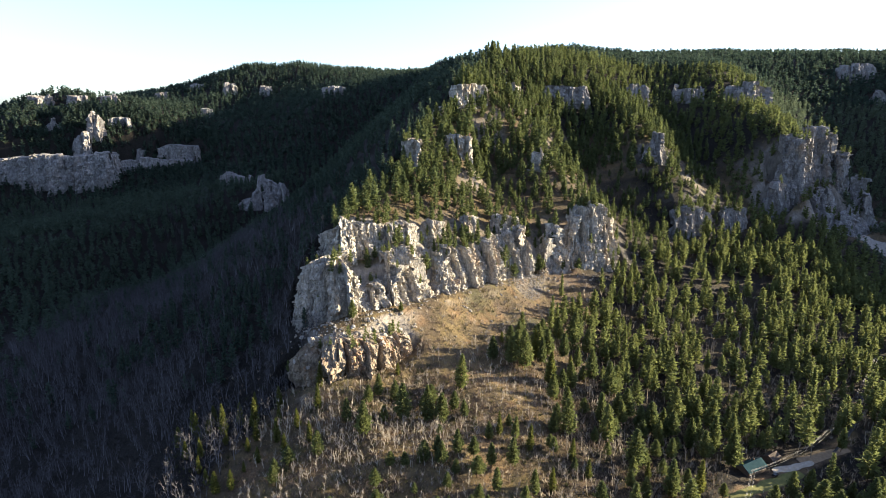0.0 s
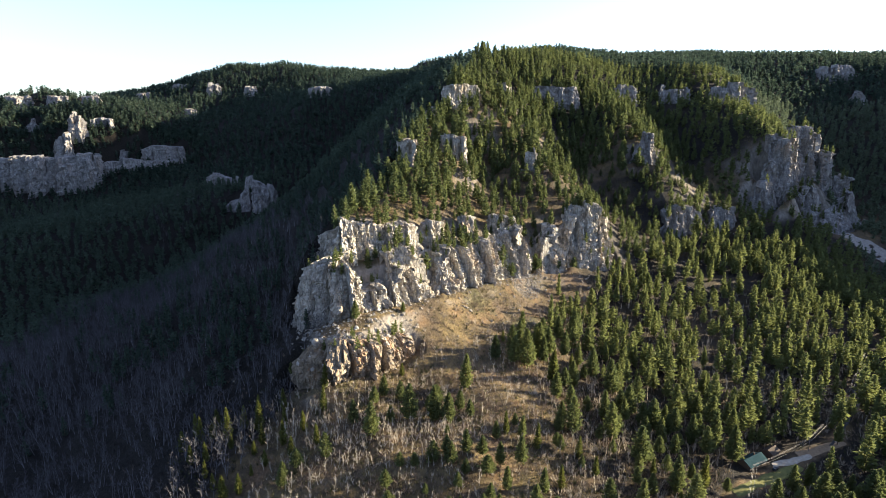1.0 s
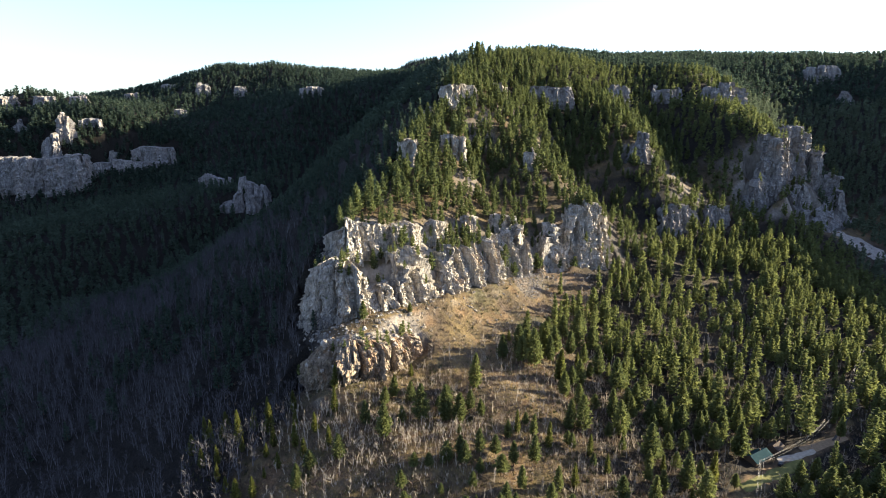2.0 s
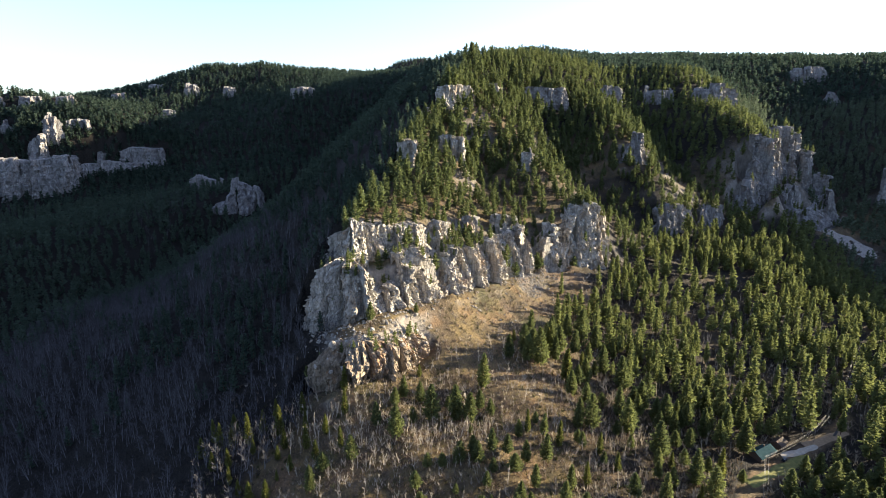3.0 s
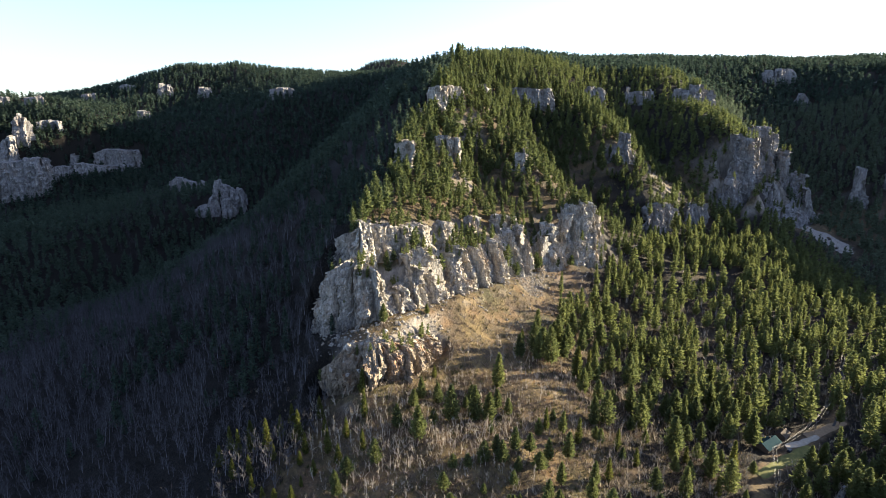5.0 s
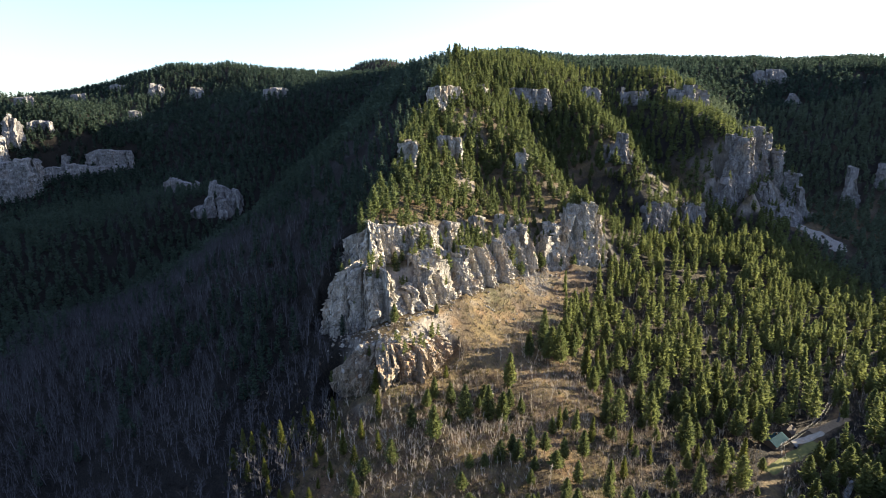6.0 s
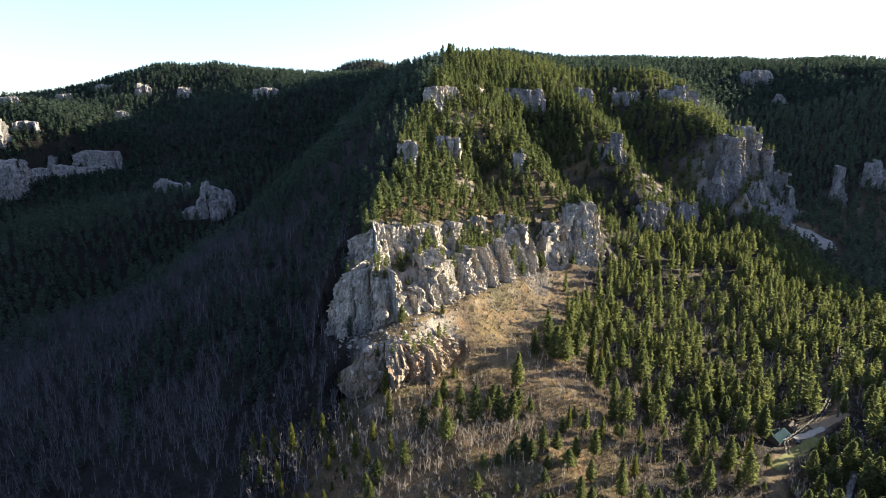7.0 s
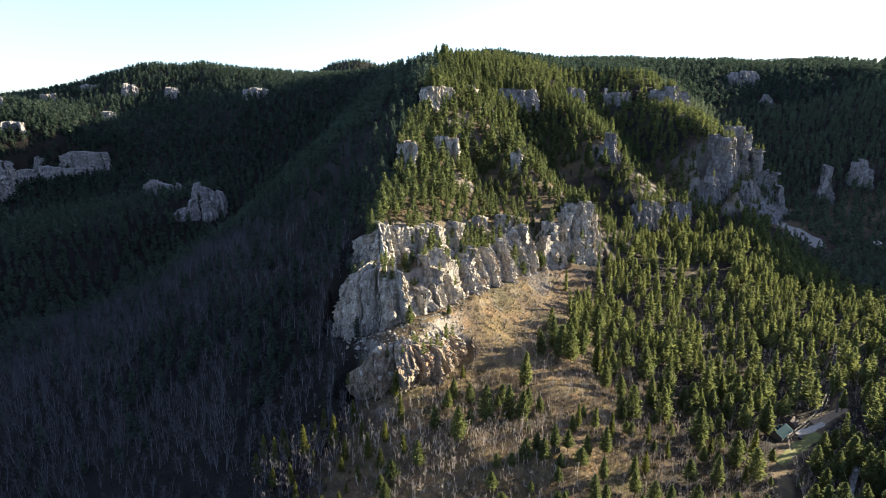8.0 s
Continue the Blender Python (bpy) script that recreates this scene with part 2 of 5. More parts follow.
plan_cliff("rock_cliff", [(-92, 320, 36, 58), (-85, 309, 42, 65), (-75, 304, 46, 70), (-65, 302, 50, 72), (-56, 303, 52, 73), (-46, 309, 51, 71), (-36, 316, 49, 68), (-26, 325, 48, 65), (-16, 337, 52, 64)], "low ochre limestone cliff at the foot of the ridge", LIME_OCHRE, 12, 7, 0.7, 15, lean=0.02, back=15, topvar=0.03, undercut=0.25, dome=0.65, rough=0.8, ledge=0.2)
plan_cliff("rock_cliff", [(238, 596, 60, 84), (258, 602, 64, 96), (274, 614, 64, 92), (290, 624, 64, 88)], "grey limestone crags above the pine bench", SHADED_GREY_LIME, 11, 6.5, 1.0, 19, back=18, lean=0.15)
plan_cliff("rock_cliff", [(304, 632, 62, 86), (322, 634, 62, 88), (338, 646, 64, 86)], "grey limestone stump among pines", SHADED_GREY_LIME, 10, 5, 1.0, 20, back=14)
# the rocks of the ridge slope
plan_cliff("rock_cliff", [(4, 664, 194, 219), (14, 656, 194, 220), (34, 660, 194, 221), (50, 680, 195, 220)], "pale square limestone tower below the summit", LIME, 16, 4.5, 1.0, 18, back=18, lean=0.05, topvar=0.02)
plan_cliff("rock_cliff", [(-10, 640, 184, 194), (0, 640, 184, 196)], "low pale limestone ledge below the square tower", LIME, 8, 4, 1.0, 75, back=10)
plan_cliff("rock_cliff", [(74, 726, 196, 224), (88, 726, 196, 224), (96, 738, 196, 220)], "pale limestone stump below the summit woods", LIME, 11, 5, 1.1, 21, back=14)
plan_cliff("rock_cliff", [(112, 772, 206, 221), (150, 778, 206, 222), (188, 786, 206, 222)], "grey limestone band in the pine woods", SHADED_GREY_LIME, 20, 5, 1.2, 22, back=14)
plan_cliff("rock_cliff", [(262, 860, 198, 224), (292, 866, 200, 224)], "grey limestone stump in the pine woods", SHADED_GREY_LIME, 16, 6, 1.3, 23, back=14)
plan_cliff("rock_cliff", [(-38, 522, 146, 168), (-33, 514, 146, 170), (-22, 516, 146, 170), (-14, 528, 148, 169)], "pale limestone knob on the ridge", LIME, 11, 4.5, 0.9, 24, back=14, topvar=0.05)
plan_cliff("rock_cliff", [(2, 552, 162, 171), (14, 553, 162, 173), (26, 557, 161, 170)], "low pale limestone ledge among pines", LIME, 8, 4, 0.9, 25, back=10)
plan_cliff("rock_cliff", [(84, 584, 136, 152), (98, 582, 134, 156), (110, 590, 134, 150)], "broken limestone outcrop among pines", LIME, 8, 5, 0.9, 26, lean=0.3, back=12)
plan_cliff("rock_cliff", [(226, 682, 120, 148), (240, 674, 120, 164), (256, 678, 118, 162), (266, 690, 116, 140)], "grey limestone crag in shade", SHADED_GREY_LIME, 12, 6, 1.1, 27, lean=0.15, back=16)
plan_cliff("rock_cliff", [(336, 896, 192, 224), (362, 890, 190, 222), (388, 896, 192, 222)], "grey limestone band in shade", SHADED_GREY_LIME, 18, 6, 1.4, 28, back=18)
plan_cliff("rock_cliff", [(404, 880, 190, 224), (425, 866, 186, 226), (450, 866, 186, 228), (478, 884, 192, 222)], "grey limestone cliff below the rim", SHADED_GREY_LIME, 18, 7, 1.4, 29, back=20)
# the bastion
bastion = plan_cliff("rock_cliff", [(394, 716, 70, 158), (400, 700, 68, 162), (420, 698, 70, 164), (440, 704, 72, 163), (452, 722, 74, 160)], "massive grey limestone bastion with stepped walls", SHADED_GREY_LIME, 22, 9, 1.1, 31, lean=0.14, back=30, topvar=0.03, ledge=0.5)
plan_cliff("buttress", [(440, 738, 80, 171), (462, 732, 78, 172), (488, 738, 74, 171), (504, 756, 74, 164)], "", SHADED_GREY_LIME, 20, 8, 1.1, 67, thing=bastion, lean=0.12, back=28, topvar=0.03, ledge=0.4)
plan_cliff("buttress", [(488, 730, 60, 138), (504, 730, 60, 140), (516, 746, 60, 136)], "", SHADED_GREY_LIME, 13, 7, 1.1, 68, thing=bastion, lean=0.14, back=20)
plan_cliff("buttress", [(372, 684, 60, 90), (384, 676, 58, 106), (398, 680, 60, 112), (410, 694, 64, 108)], "", SHADED_GREY_LIME, 13, 6, 1.1, 70, thing=bastion, lean=0.1, back=18)
plan_cliff("buttress", [(436, 692, 60, 100), (456, 692, 58, 96), (476, 704, 58, 104)], "", SHADED_GREY_LIME, 14, 7, 1.1, 71, thing=bastion, lean=0.3, back=22)
plan_cliff("buttress", [(512, 730, 56, 108), (530, 730, 54, 112), (550, 742, 54, 106)], "", SHADED_GREY_LIME, 13, 7, 1.2, 69, thing=bastion, lean=0.3, back=22, topvar=0.15)
plan_cliff("rock_cliff", [(440, 668, 46, 72), (470, 676, 44, 66), (500, 690, 44, 74), (540, 712, 44, 84)], "low broken grey limestone walls below the bastion", SHADED_GREY_LIME, 14, 7, 1.2, 32, lean=0.5, back=20, topvar=0.25)
# the eastern wall
for seed, spots in ((33, [(708, 1098, 236, 266), (730, 1088, 234, 266), (756, 1092, 236, 268), (780, 1104, 240, 268)]), (34, [(706, 1008, 190, 216), (724, 1000, 190, 218), (742, 1010, 192, 214)]), (35, [(604, 742, 50, 108), (620, 732, 48, 112), (642, 742, 52, 106)]), (36, [(672, 760, 58, 112), (696, 748, 56, 118), (724, 756, 60, 110)]), (37, [(880, 1050, 226, 244), (906, 1040, 226, 246), (930, 1050, 228, 242)])):
    plan_cliff("rock_cliff", spots, "grey limestone outcrop on the far wall", SHADED_GREY_LIME, 15, 7, 1.5, seed, lean=0.2, back=20, topvar=0.18)
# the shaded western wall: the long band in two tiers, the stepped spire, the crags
band = plan_cliff("rock_cliff", [(-860, 980, 74, 112), (-760, 1000, 74, 112), (-660, 1006, 76, 114), (-588, 1026, 76, 116), (-566, 1040, 78, 114)], "long grey limestone band in shade", SHADED_GREY_LIME, 26, 8, 1.6, 38, lean=0.06, back=20, topvar=0.1)
plan_cliff("buttress", [(-572, 1052, 76, 100), (-530, 1066, 76, 102), (-490, 1078, 76, 100), (-440, 1092, 76, 96)], "", SHADED_GREY_LIME, 17, 7, 1.6, 39, thing=band, lean=0.05, back=18, topvar=0.15)
plan_cliff("buttress", [(-556, 1076, 96, 118), (-540, 1080, 96, 118)], "", SHADED_GREY_LIME, 14, 5, 1.6, 72, thing=band, back=14)
plan_cliff("buttress", [(-522, 1090, 94, 120), (-500, 1092, 94, 126), (-474, 1098, 94, 126), (-450, 1104, 92, 122)], "", SHADED_GREY_LIME, 20, 6, 1.6, 73, thing=band, back=18, topvar=0.06)
spire = plan_cliff("rock_cliff", [(-652, 1052, 108, 142), (-634, 1042, 108, 152), (-614, 1048, 108, 150)], "stepped grey limestone spire above the long band", SHADED_GREY_LIME, 14, 7, 1.5, 40, lean=0.15, back=20)
plan_cliff("buttress", [(-634, 1066, 140, 176), (-618, 1060, 140, 184), (-602, 1070, 140, 178)], "", SHADED_GREY_LIME, 11, 6, 1.5, 74, thing=spire, lean=0.1, back=16)
plan_cliff("buttress", [(-600, 1088, 163, 174), (-582, 1092, 165, 177), (-566, 1100, 166, 174)], "", SHADED_GREY_LIME, 14, 6, 1.5, 76, thing=spire, back=14, topvar=0.15)
plan_cliff("rock_cliff", [(-716, 1082, 132, 158), (-700, 1074, 132, 172), (-686, 1080, 132, 164)], "grey limestone spur among shaded firs", SHADED_GREY_LIME, 12, 6, 1.5, 41, back=16, topvar=0.2)
crags = plan_cliff("rock_cliff", [(-304, 868, 46, 60), (-288, 862, 46, 64), (-268, 862, 46, 76), (-246, 870, 50, 70)], "broken grey limestone outcrops in shaded woods", SHADED_GREY_LIME, 12, 7, 1.3, 42, lean=0.4, back=18, topvar=0.2)
plan_cliff("buttress", [(-284, 884, 66, 92), (-270, 880, 66, 94), (-248, 884, 64, 84), (-234, 892, 64, 80)], "", SHADED_GREY_LIME, 11, 6, 1.3, 77, thing=crags, lean=0.2, back=16, topvar=0.15)
plan_cliff("rock_cliff", [(-364, 962, 70, 88), (-346, 958, 70, 90), (-322, 956, 68, 84), (-306, 958, 66, 80)], "grey limestone outcrop in shaded woods", SHADED_GREY_LIME, 11, 6, 1.4, 43, lean=0.25, back=16, topvar=0.25)
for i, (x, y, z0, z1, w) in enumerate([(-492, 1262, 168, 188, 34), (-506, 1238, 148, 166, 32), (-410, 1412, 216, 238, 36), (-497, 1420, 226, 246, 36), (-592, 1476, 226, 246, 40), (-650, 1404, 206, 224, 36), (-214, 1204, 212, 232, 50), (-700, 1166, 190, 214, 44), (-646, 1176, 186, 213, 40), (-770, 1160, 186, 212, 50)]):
    plan_cliff("rock_cliff", [(x - w / 2, y + 5, z0, z1), (x, y - 3, z0, z1), (x + w / 2, y + 5, z0, z1)], "small grey limestone outcrop on the wooded rim", SHADED_GREY_LIME, 14, 6, 1.6, 50 + i, lean=0.1, back=16, topvar=0.12)


# ---- the lie of the land: crests, valley lines and benches as plan lines (x, y, height) ----
LINES = {
    "main_crest": [(-66, 388, 124), (-62, 410, 126), (-45, 460, 134), (-36, 495, 142), (-26, 530, 163), (-3, 620, 185), (14, 655, 194), (32, 692, 222), (55, 760, 238), (66, 825, 257), (200, 960, 268), (404, 1130, 274), (800, 1220, 283)],
    "low_foot": [(-130, 270, 29), (-104, 302, 32), (-82, 298, 42), (-68, 296, 49), (-54, 297, 50), (-42, 303, 50), (-28, 314, 48), (-10, 332, 52), (10, 346, 53)],
    "low_shelf": [(-96, 336, 52), (-80, 324, 66), (-66, 320, 71), (-50, 322, 71), (-36, 329, 68), (-24, 344, 66)],
    "main_foot": [(-112, 392, 58), (-102, 354, 56), (-90, 339, 62), (-76, 332, 69), (-62, 331, 73), (-48, 338, 75), (-30, 349, 74), (-12, 368, 71), (8, 394, 69), (28, 414, 68), (46, 432, 67), (62, 448, 65), (80, 464, 62), (100, 476, 60), (130, 488, 57), (158, 506, 55), (210, 560, 60), (240, 588, 60), (262, 596, 63), (300, 624, 63), (330, 636, 63), (388, 662, 66)],
    "main_top": [(-86, 380, 116), (-54, 392, 121), (-22, 418, 117), (16, 458, 108), (54, 489, 105), (94, 522, 102), (134, 536, 103)],
    # Hill added out of sight behind the summit to shade the western wall.
    "unseen_shade_hill": [(100, 1180, 280), (165, 1270, 301), (240, 1290, 296), (330, 1290, 288)],
    "front": [(-110, 230, 18), (-40, 240, 27), (40, 240, 22), (110, 250, 4), (-23, 262, 33), (35, 310, 39), (105, 338, 18), (70, 400, 46), (150, 420, 22), (220, 470, 24), (300, 540, 34), (360, 590, 42)],
    "creek": [(60, 120, -12), (130, 200, -10), (190, 290, -5), (240, 305, -3), (300, 370, -1), (400, 474, 3), (540, 580, 8), (760, 610, 14), (1100, 560, 25)],
    "left_flank": [(-120, 366, 52), (-128, 424, 66), (-130, 500, 88), (-120, 600, 120), (-80, 720, 170), (-20, 820, 225)],
    "left_low": [(-150, 240, 12), (-166, 332, 30), (-206, 428, 28), (-230, 520, 34), (-296, 612, 8)],
    "left_toe": [(-230, 250, -12), (-255, 365, -6), (-332, 475, -8), (-336, 566, -2)],
    "left_valley": [(-420, 150, -30), (-430, 400, -30), (-430, 600, -28), (-350, 740, -8), (-230, 880, 40), (-130, 1000, 120), (-80, 1120, 190)],
    "left_wall_foot": [(-760, 700, 20), (-600, 760, 28), (-480, 770, 32), (-340, 850, 50), (-270, 885, 68)],
    "left_bench": [(-860, 980, 90), (-700, 1030, 88), (-570, 1055, 90), (-480, 1072, 88), (-330, 1060, 100)],
    "left_shelf": [(-860, 1000, 128), (-710, 1044, 130), (-590, 1062, 128), (-480, 1112, 124), (-330, 1100, 120)],
    "left_upper": [(-720, 1180, 180), (-490, 1290, 178), (-360, 1230, 170), (-260, 1120, 165), (-219, 1190, 214), (-397, 1440, 226), (-495, 1455, 236), (-650, 1430, 212)],
    "left_plateau": [(-140, 1300, 238), (-200, 1590, 274), (-346, 1613, 290), (-480, 1590, 290), (-567, 1549, 262), (-671, 1462, 214), (-704, 1390, 194), (-706, 1280, 182), (-768, 1235, 222), (-797, 1155, 202), (-842, 1110, 166), (-960, 1250, 165), (-1100, 1300, 150), (0, 1600, 270), (120, 1450, 268)],
    "left_rim": [(-790, 1185, 204), (-700, 1190, 208), (-640, 1196, 206), (-600, 1220, 196)],
    "spire_back": [(-640, 1092, 164), (-590, 1112, 172), (-540, 1124, 168)],
    "spur_two": [(86, 740, 214), (92, 660, 172), (95, 596, 143), (112, 556, 118)],
    "cap_foot": [(-2, 652, 192), (26, 648, 193), (54, 656, 188)],
    "ridge_ledge": [(-26, 510, 148), (-2, 543, 154), (24, 547, 149)],
    "outcrop_foot": [(82, 578, 138), (108, 580, 136)],
    "gully_one": [(22, 490, 116), (42, 560, 128), (58, 622, 152)],
    "gully_two": [(190, 545, 66), (176, 620, 96), (168, 700, 136), (180, 800, 200)],
    "spur_three": [(265, 625, 96), (250, 650, 118), (240, 690, 150), (228, 760, 186), (230, 850, 214), (240, 930, 252)],
    "gully_three": [(330, 665, 84), (328, 740, 116), (320, 850, 176), (310, 930, 228)],
    "spur_four": [(432, 742, 168), (415, 800, 184), (425, 880, 206), (440, 960, 246)],
    "spur_four_foot": [(400, 668, 84), (445, 672, 64), (520, 700, 55), (560, 800, 95), (580, 920, 160), (600, 1040, 220)],
    "east_wall": [(520, 640, 28), (640, 690, 40), (640, 760, 92), (700, 900, 165), (735, 1030, 212), (740, 1112, 254), (800, 800, 150), (950, 900, 225), (1000, 1050, 270)],
    # Rim out of view, its heights set to shade the bastion and right valley.
    "unseen_east_rim": [(900, 735, 190), (1000, 770, 210), (1100, 800, 225), (1100, 640, 174), (1300, 620, 190), (1700, 700, 200), (1300, 1100, 290)],
    # Unseen ground kept low so the sun reaches the bench.
    "south_east": [(420, 200, 10), (600, 300, 50), (800, 350, 70), (1100, 350, 90)],
    "behind": [(0, -60, 0), (-300, -100, -20), (-200, -500, 120), (300, -500, 140), (-900, 100, 60), (-1300, 600, 120), (700, -300, 150)],
    "far": [(-4500, 4500, 200), (0, 4500, 230), (4500, 4500, 250), (4500, 0, 250), (4500, -4500, 250), (0, -4500, 220), (-4500, -4500, 150), (-4500, 0, 100), (-2000, 1500, 140), (-1800, 3000, 160), (0, 2500, 225), (1500, 2000, 288), (2500, 1000, 280), (-900, 2300, 170)],
}


def sampled(line, step):
    out = []
    for a, b in zip(line, line[1:]):
        d = math.dist(a[:2], b[:2])
        k = max(1, int(d / step))
        out += [tuple(a[i] + (b[i] - a[i]) * j / k for i in range(3)) for j in range(k)]
    return out + [line[-1]]


NODES = []
for key, line in LINES.items():
    scattered = key in ("behind", "far", "front", "left_plateau", "left_upper", "east_wall", "unseen_east_rim", "south_east")
    NODES += line if scattered else sampled(line, 28)
NODES = np.array(NODES, float)
SOFT = 9.0


def kernel(dx, dy):
    return np.sqrt(dx * dx + dy * dy + SOFT * SOFT)


def solve_land():
    n = len(NODES)
    a = np.zeros((n + 1, n + 1))
    a[:n, :n] = kernel(NODES[:, None, 0] - NODES[None, :, 0], NODES[:, None, 1] - NODES[None, :, 1]) - np.eye(n) * 1.5
    a[n, :n] = a[:n, n] = 1
    return np.linalg.solve(a, np.append(NODES[:, 2], 0))


LAND = solve_land()


def bare_land(x, y):
    x, y = np.asarray(x, float), np.asarray(y, float)
    flat_x, flat_y = x.ravel(), y.ravel()
    out = np.empty(flat_x.size)
    for s in range(0, flat_x.size, 20000):
        k = kernel(flat_x[s:s + 20000, None] - NODES[None, :, 0], flat_y[s:s + 20000, None] - NODES[None, :, 1])
        out[s:s + 20000] = k @ LAND[:-1] + LAND[-1]
    return out.reshape(x.shape)


def cut_back(x, y, z, line, back):
    """The land lowered to a cliff's foot where the rock stands, rising to its top behind."""
    box = (x > line[:, 0].min() - back) & (x < line[:, 0].max() + back) & (y > line[:, 1].min() - back) & (y < line[:, 1].max() + 1.5 * back)
    if not box.any():
        return z
    px, py = x[box], y[box]
    best, out, foot, top = np.full(px.shape, 1e9), np.zeros(px.shape), np.zeros(px.shape), np.zeros(px.shape)
    beyond = np.zeros(px.shape)
    for n, (p, q) in enumerate(zip(line, line[1:])):
        d = q[:2] - p[:2]
        length = np.hypot(*d)
        t = ((px - p[0]) * d[0] + (py - p[1]) * d[1]) / length ** 2
        c = np.clip(t, 0, 1)
        gap = np.hypot(px - p[0] - c * d[0], py - p[1] - c * d[1])
        side = ((px - p[0]) * d[1] - (py - p[1]) * d[0]) / length
        near = gap < best
        past = np.maximum(-t if n == 0 else 0, (t - 1) if n == len(line) - 2 else 0) * length
        beyond = np.where(near, np.maximum(past, 0), beyond)
        best, out = np.where(near, gap, best), np.where(near, side, out)
        foot, top = np.where(near, p[2] + c * (q[2] - p[2]), foot), np.where(near, p[3] + c * (q[3] - p[3]), top)
    rise = np.where(out < 0, (best - 0.5 * back) / (0.45 * back), (best - 5) / 12) + beyond / 8
    limit = foot + np.maximum(rise, 0) * np.maximum(top - foot, 10)
    z = z.copy()
    z[box] = np.minimum(z[box], limit)
    return z


def land(x, y):
    x, y = np.asarray(x, float), np.asarray(y, float)
    z = bare_land(x, y)
    near = np.exp(-((x - 205) ** 2 + (y - 300) ** 2) / 60 ** 2)
    rough = (1 - near) * (1 + 0.2 * smooth(900, 1600, y))
    z = z + rough * (7.0 * fbm(x / 75, y / 75, 0, 4, 3) + 2.4 * fbm(x / 16, y / 16, 0, 3, 11))
    for given, options in CLIFFS:
        z = cut_back(x, y, z, np.array(given[1], float), options.get("back", 14.0))
    z = z + 206 * np.exp(-np.abs((x - 44) / 240) ** 2.6 - ((y - 3500) / 300) ** 2) + 95 * np.exp(-(((x - 330) / 200) ** 2 + ((y - 3600) / 300) ** 2))
    return z


def spaced(stops):
    """Grid lines: (from, to, step) stretches, joined."""
    out = []
    for a, b, s in stops:
        out += list(np.arange(a, b, s))
    return np.array(out + [stops[-1][1]])


def mesh_object(name, verts, faces, mats, parent=None, slots=None, smooth_shade=False):
    me = bpy.data.meshes.new(name)
    verts = np.asarray(verts, np.float32)
    faces = np.asarray(faces, np.int32)
    k = faces.shape[1]
    me.vertices.add(len(verts))
    me.vertices.foreach_set("co", verts.ravel())
    me.loops.add(faces.size)
    me.loops.foreach_set("vertex_index", faces.ravel())
    me.polygons.add(len(faces))
    me.polygons.foreach_set("loop_start", np.arange(0, faces.size, k, dtype=np.int32))
    me.polygons.foreach_set("loop_total", np.full(len(faces), k, np.int32))
    for m in mats:
        me.materials.append(m)
    if slots is not None:
        me.polygons.foreach_set("material_index", np.asarray(slots, np.int32))
    me.polygons.foreach_set("use_smooth", np.full(len(faces), smooth_shade, bool))
    me.update(calc_edges=True)
    me.validate()
    ob = new(name, me)
    ob.parent = parent
    return ob


def grid_faces(nu, nv):
    i = np.arange(nu * nv).reshape(nv, nu)
    return np.stack([i[:-1, :-1], i[:-1, 1:], i[1:, 1:], i[1:, :-1]], -1).reshape(-1, 4)


gx = spaced([(-4500, -1400, 90), (-1400, -720, 14), (-720, -360, 7), (-360, 480, 3.3), (480, 900, 7), (900, 1700, 20), (1700, 4500, 90)])
gy = spaced([(-4500, -300, 140), (-300, 180, 16), (180, 600, 3.0), (600, 900, 5), (900, 1700, 9), (1700, 2600, 40), (2600, 4500, 60)])
GX, GY = np.meshgrid(gx, gy)
GZ = land(GX, GY)
ground = mesh_object("ground", np.stack([GX, GY, GZ], -1).reshape(-1, 3), grid_faces(len(gx), len(gy)), [GROUND], smooth_shade=True)
tagged(ground, "dry grassy canyon ground with brown litter and bare rock", "ground", kind="structure")


def place(x, y):
    """Height of the built ground sheet at (x, y)."""
    x, y = np.asarray(x, float), np.asarray(y, float)
    i = np.clip(np.searchsorted(gx, x) - 1, 0, len(gx) - 2)
    j = np.clip(np.searchsorted(gy, y) - 1, 0, len(gy) - 2)
    u, v = (x - gx[i]) / (gx[i + 1] - gx[i]), (y - gy[j]) / (gy[j + 1] - gy[j])
    return (GZ[j, i] * (1 - u) + GZ[j, i + 1] * u) * (1 - v) + (GZ[j + 1, i] * (1 - u) + GZ[j + 1, i + 1] * u) * v


# ---- cliffs ----
from mathutils.bvhtree import BVHTree


def facets(x, y, z, wide, tall, seed):
    """A tilted plane of its own for each joint block of the rock."""
    p = [np.asarray(x, float) / wide, np.asarray(y, float) / wide, np.asarray(z, float) / tall]
    base = [np.floor(q).astype(np.int64) for q in p]
    best, value = np.full(p[0].shape, 1e9), np.zeros(p[0].shape)
    for a in (-1, 0, 1):
        for b in (-1, 0, 1):
            for c in (-1, 0, 1):
                i, j, k = base[0] + a, base[1] + b, base[2] + c
                h = hashed(i, j, k, seed)
                off = [q - (n + 0.15 + 0.7 * ((h * f) % 1.0)) for q, n, f in zip(p, (i, j, k), (1.0, 17.31, 71.77))]
                dist = off[0] ** 2 + off[1] ** 2 + off[2] ** 2
                plane = ((h * 131.7) % 1.0) - 0.5 + sum((((h * f) % 1.0) - 0.5) * 2.0 * q for f, q in zip((311.3, 719.9, 1213.1), off))
                near = dist < best
                best, value = np.where(near, dist, best), np.where(near, plane, value)
    return value


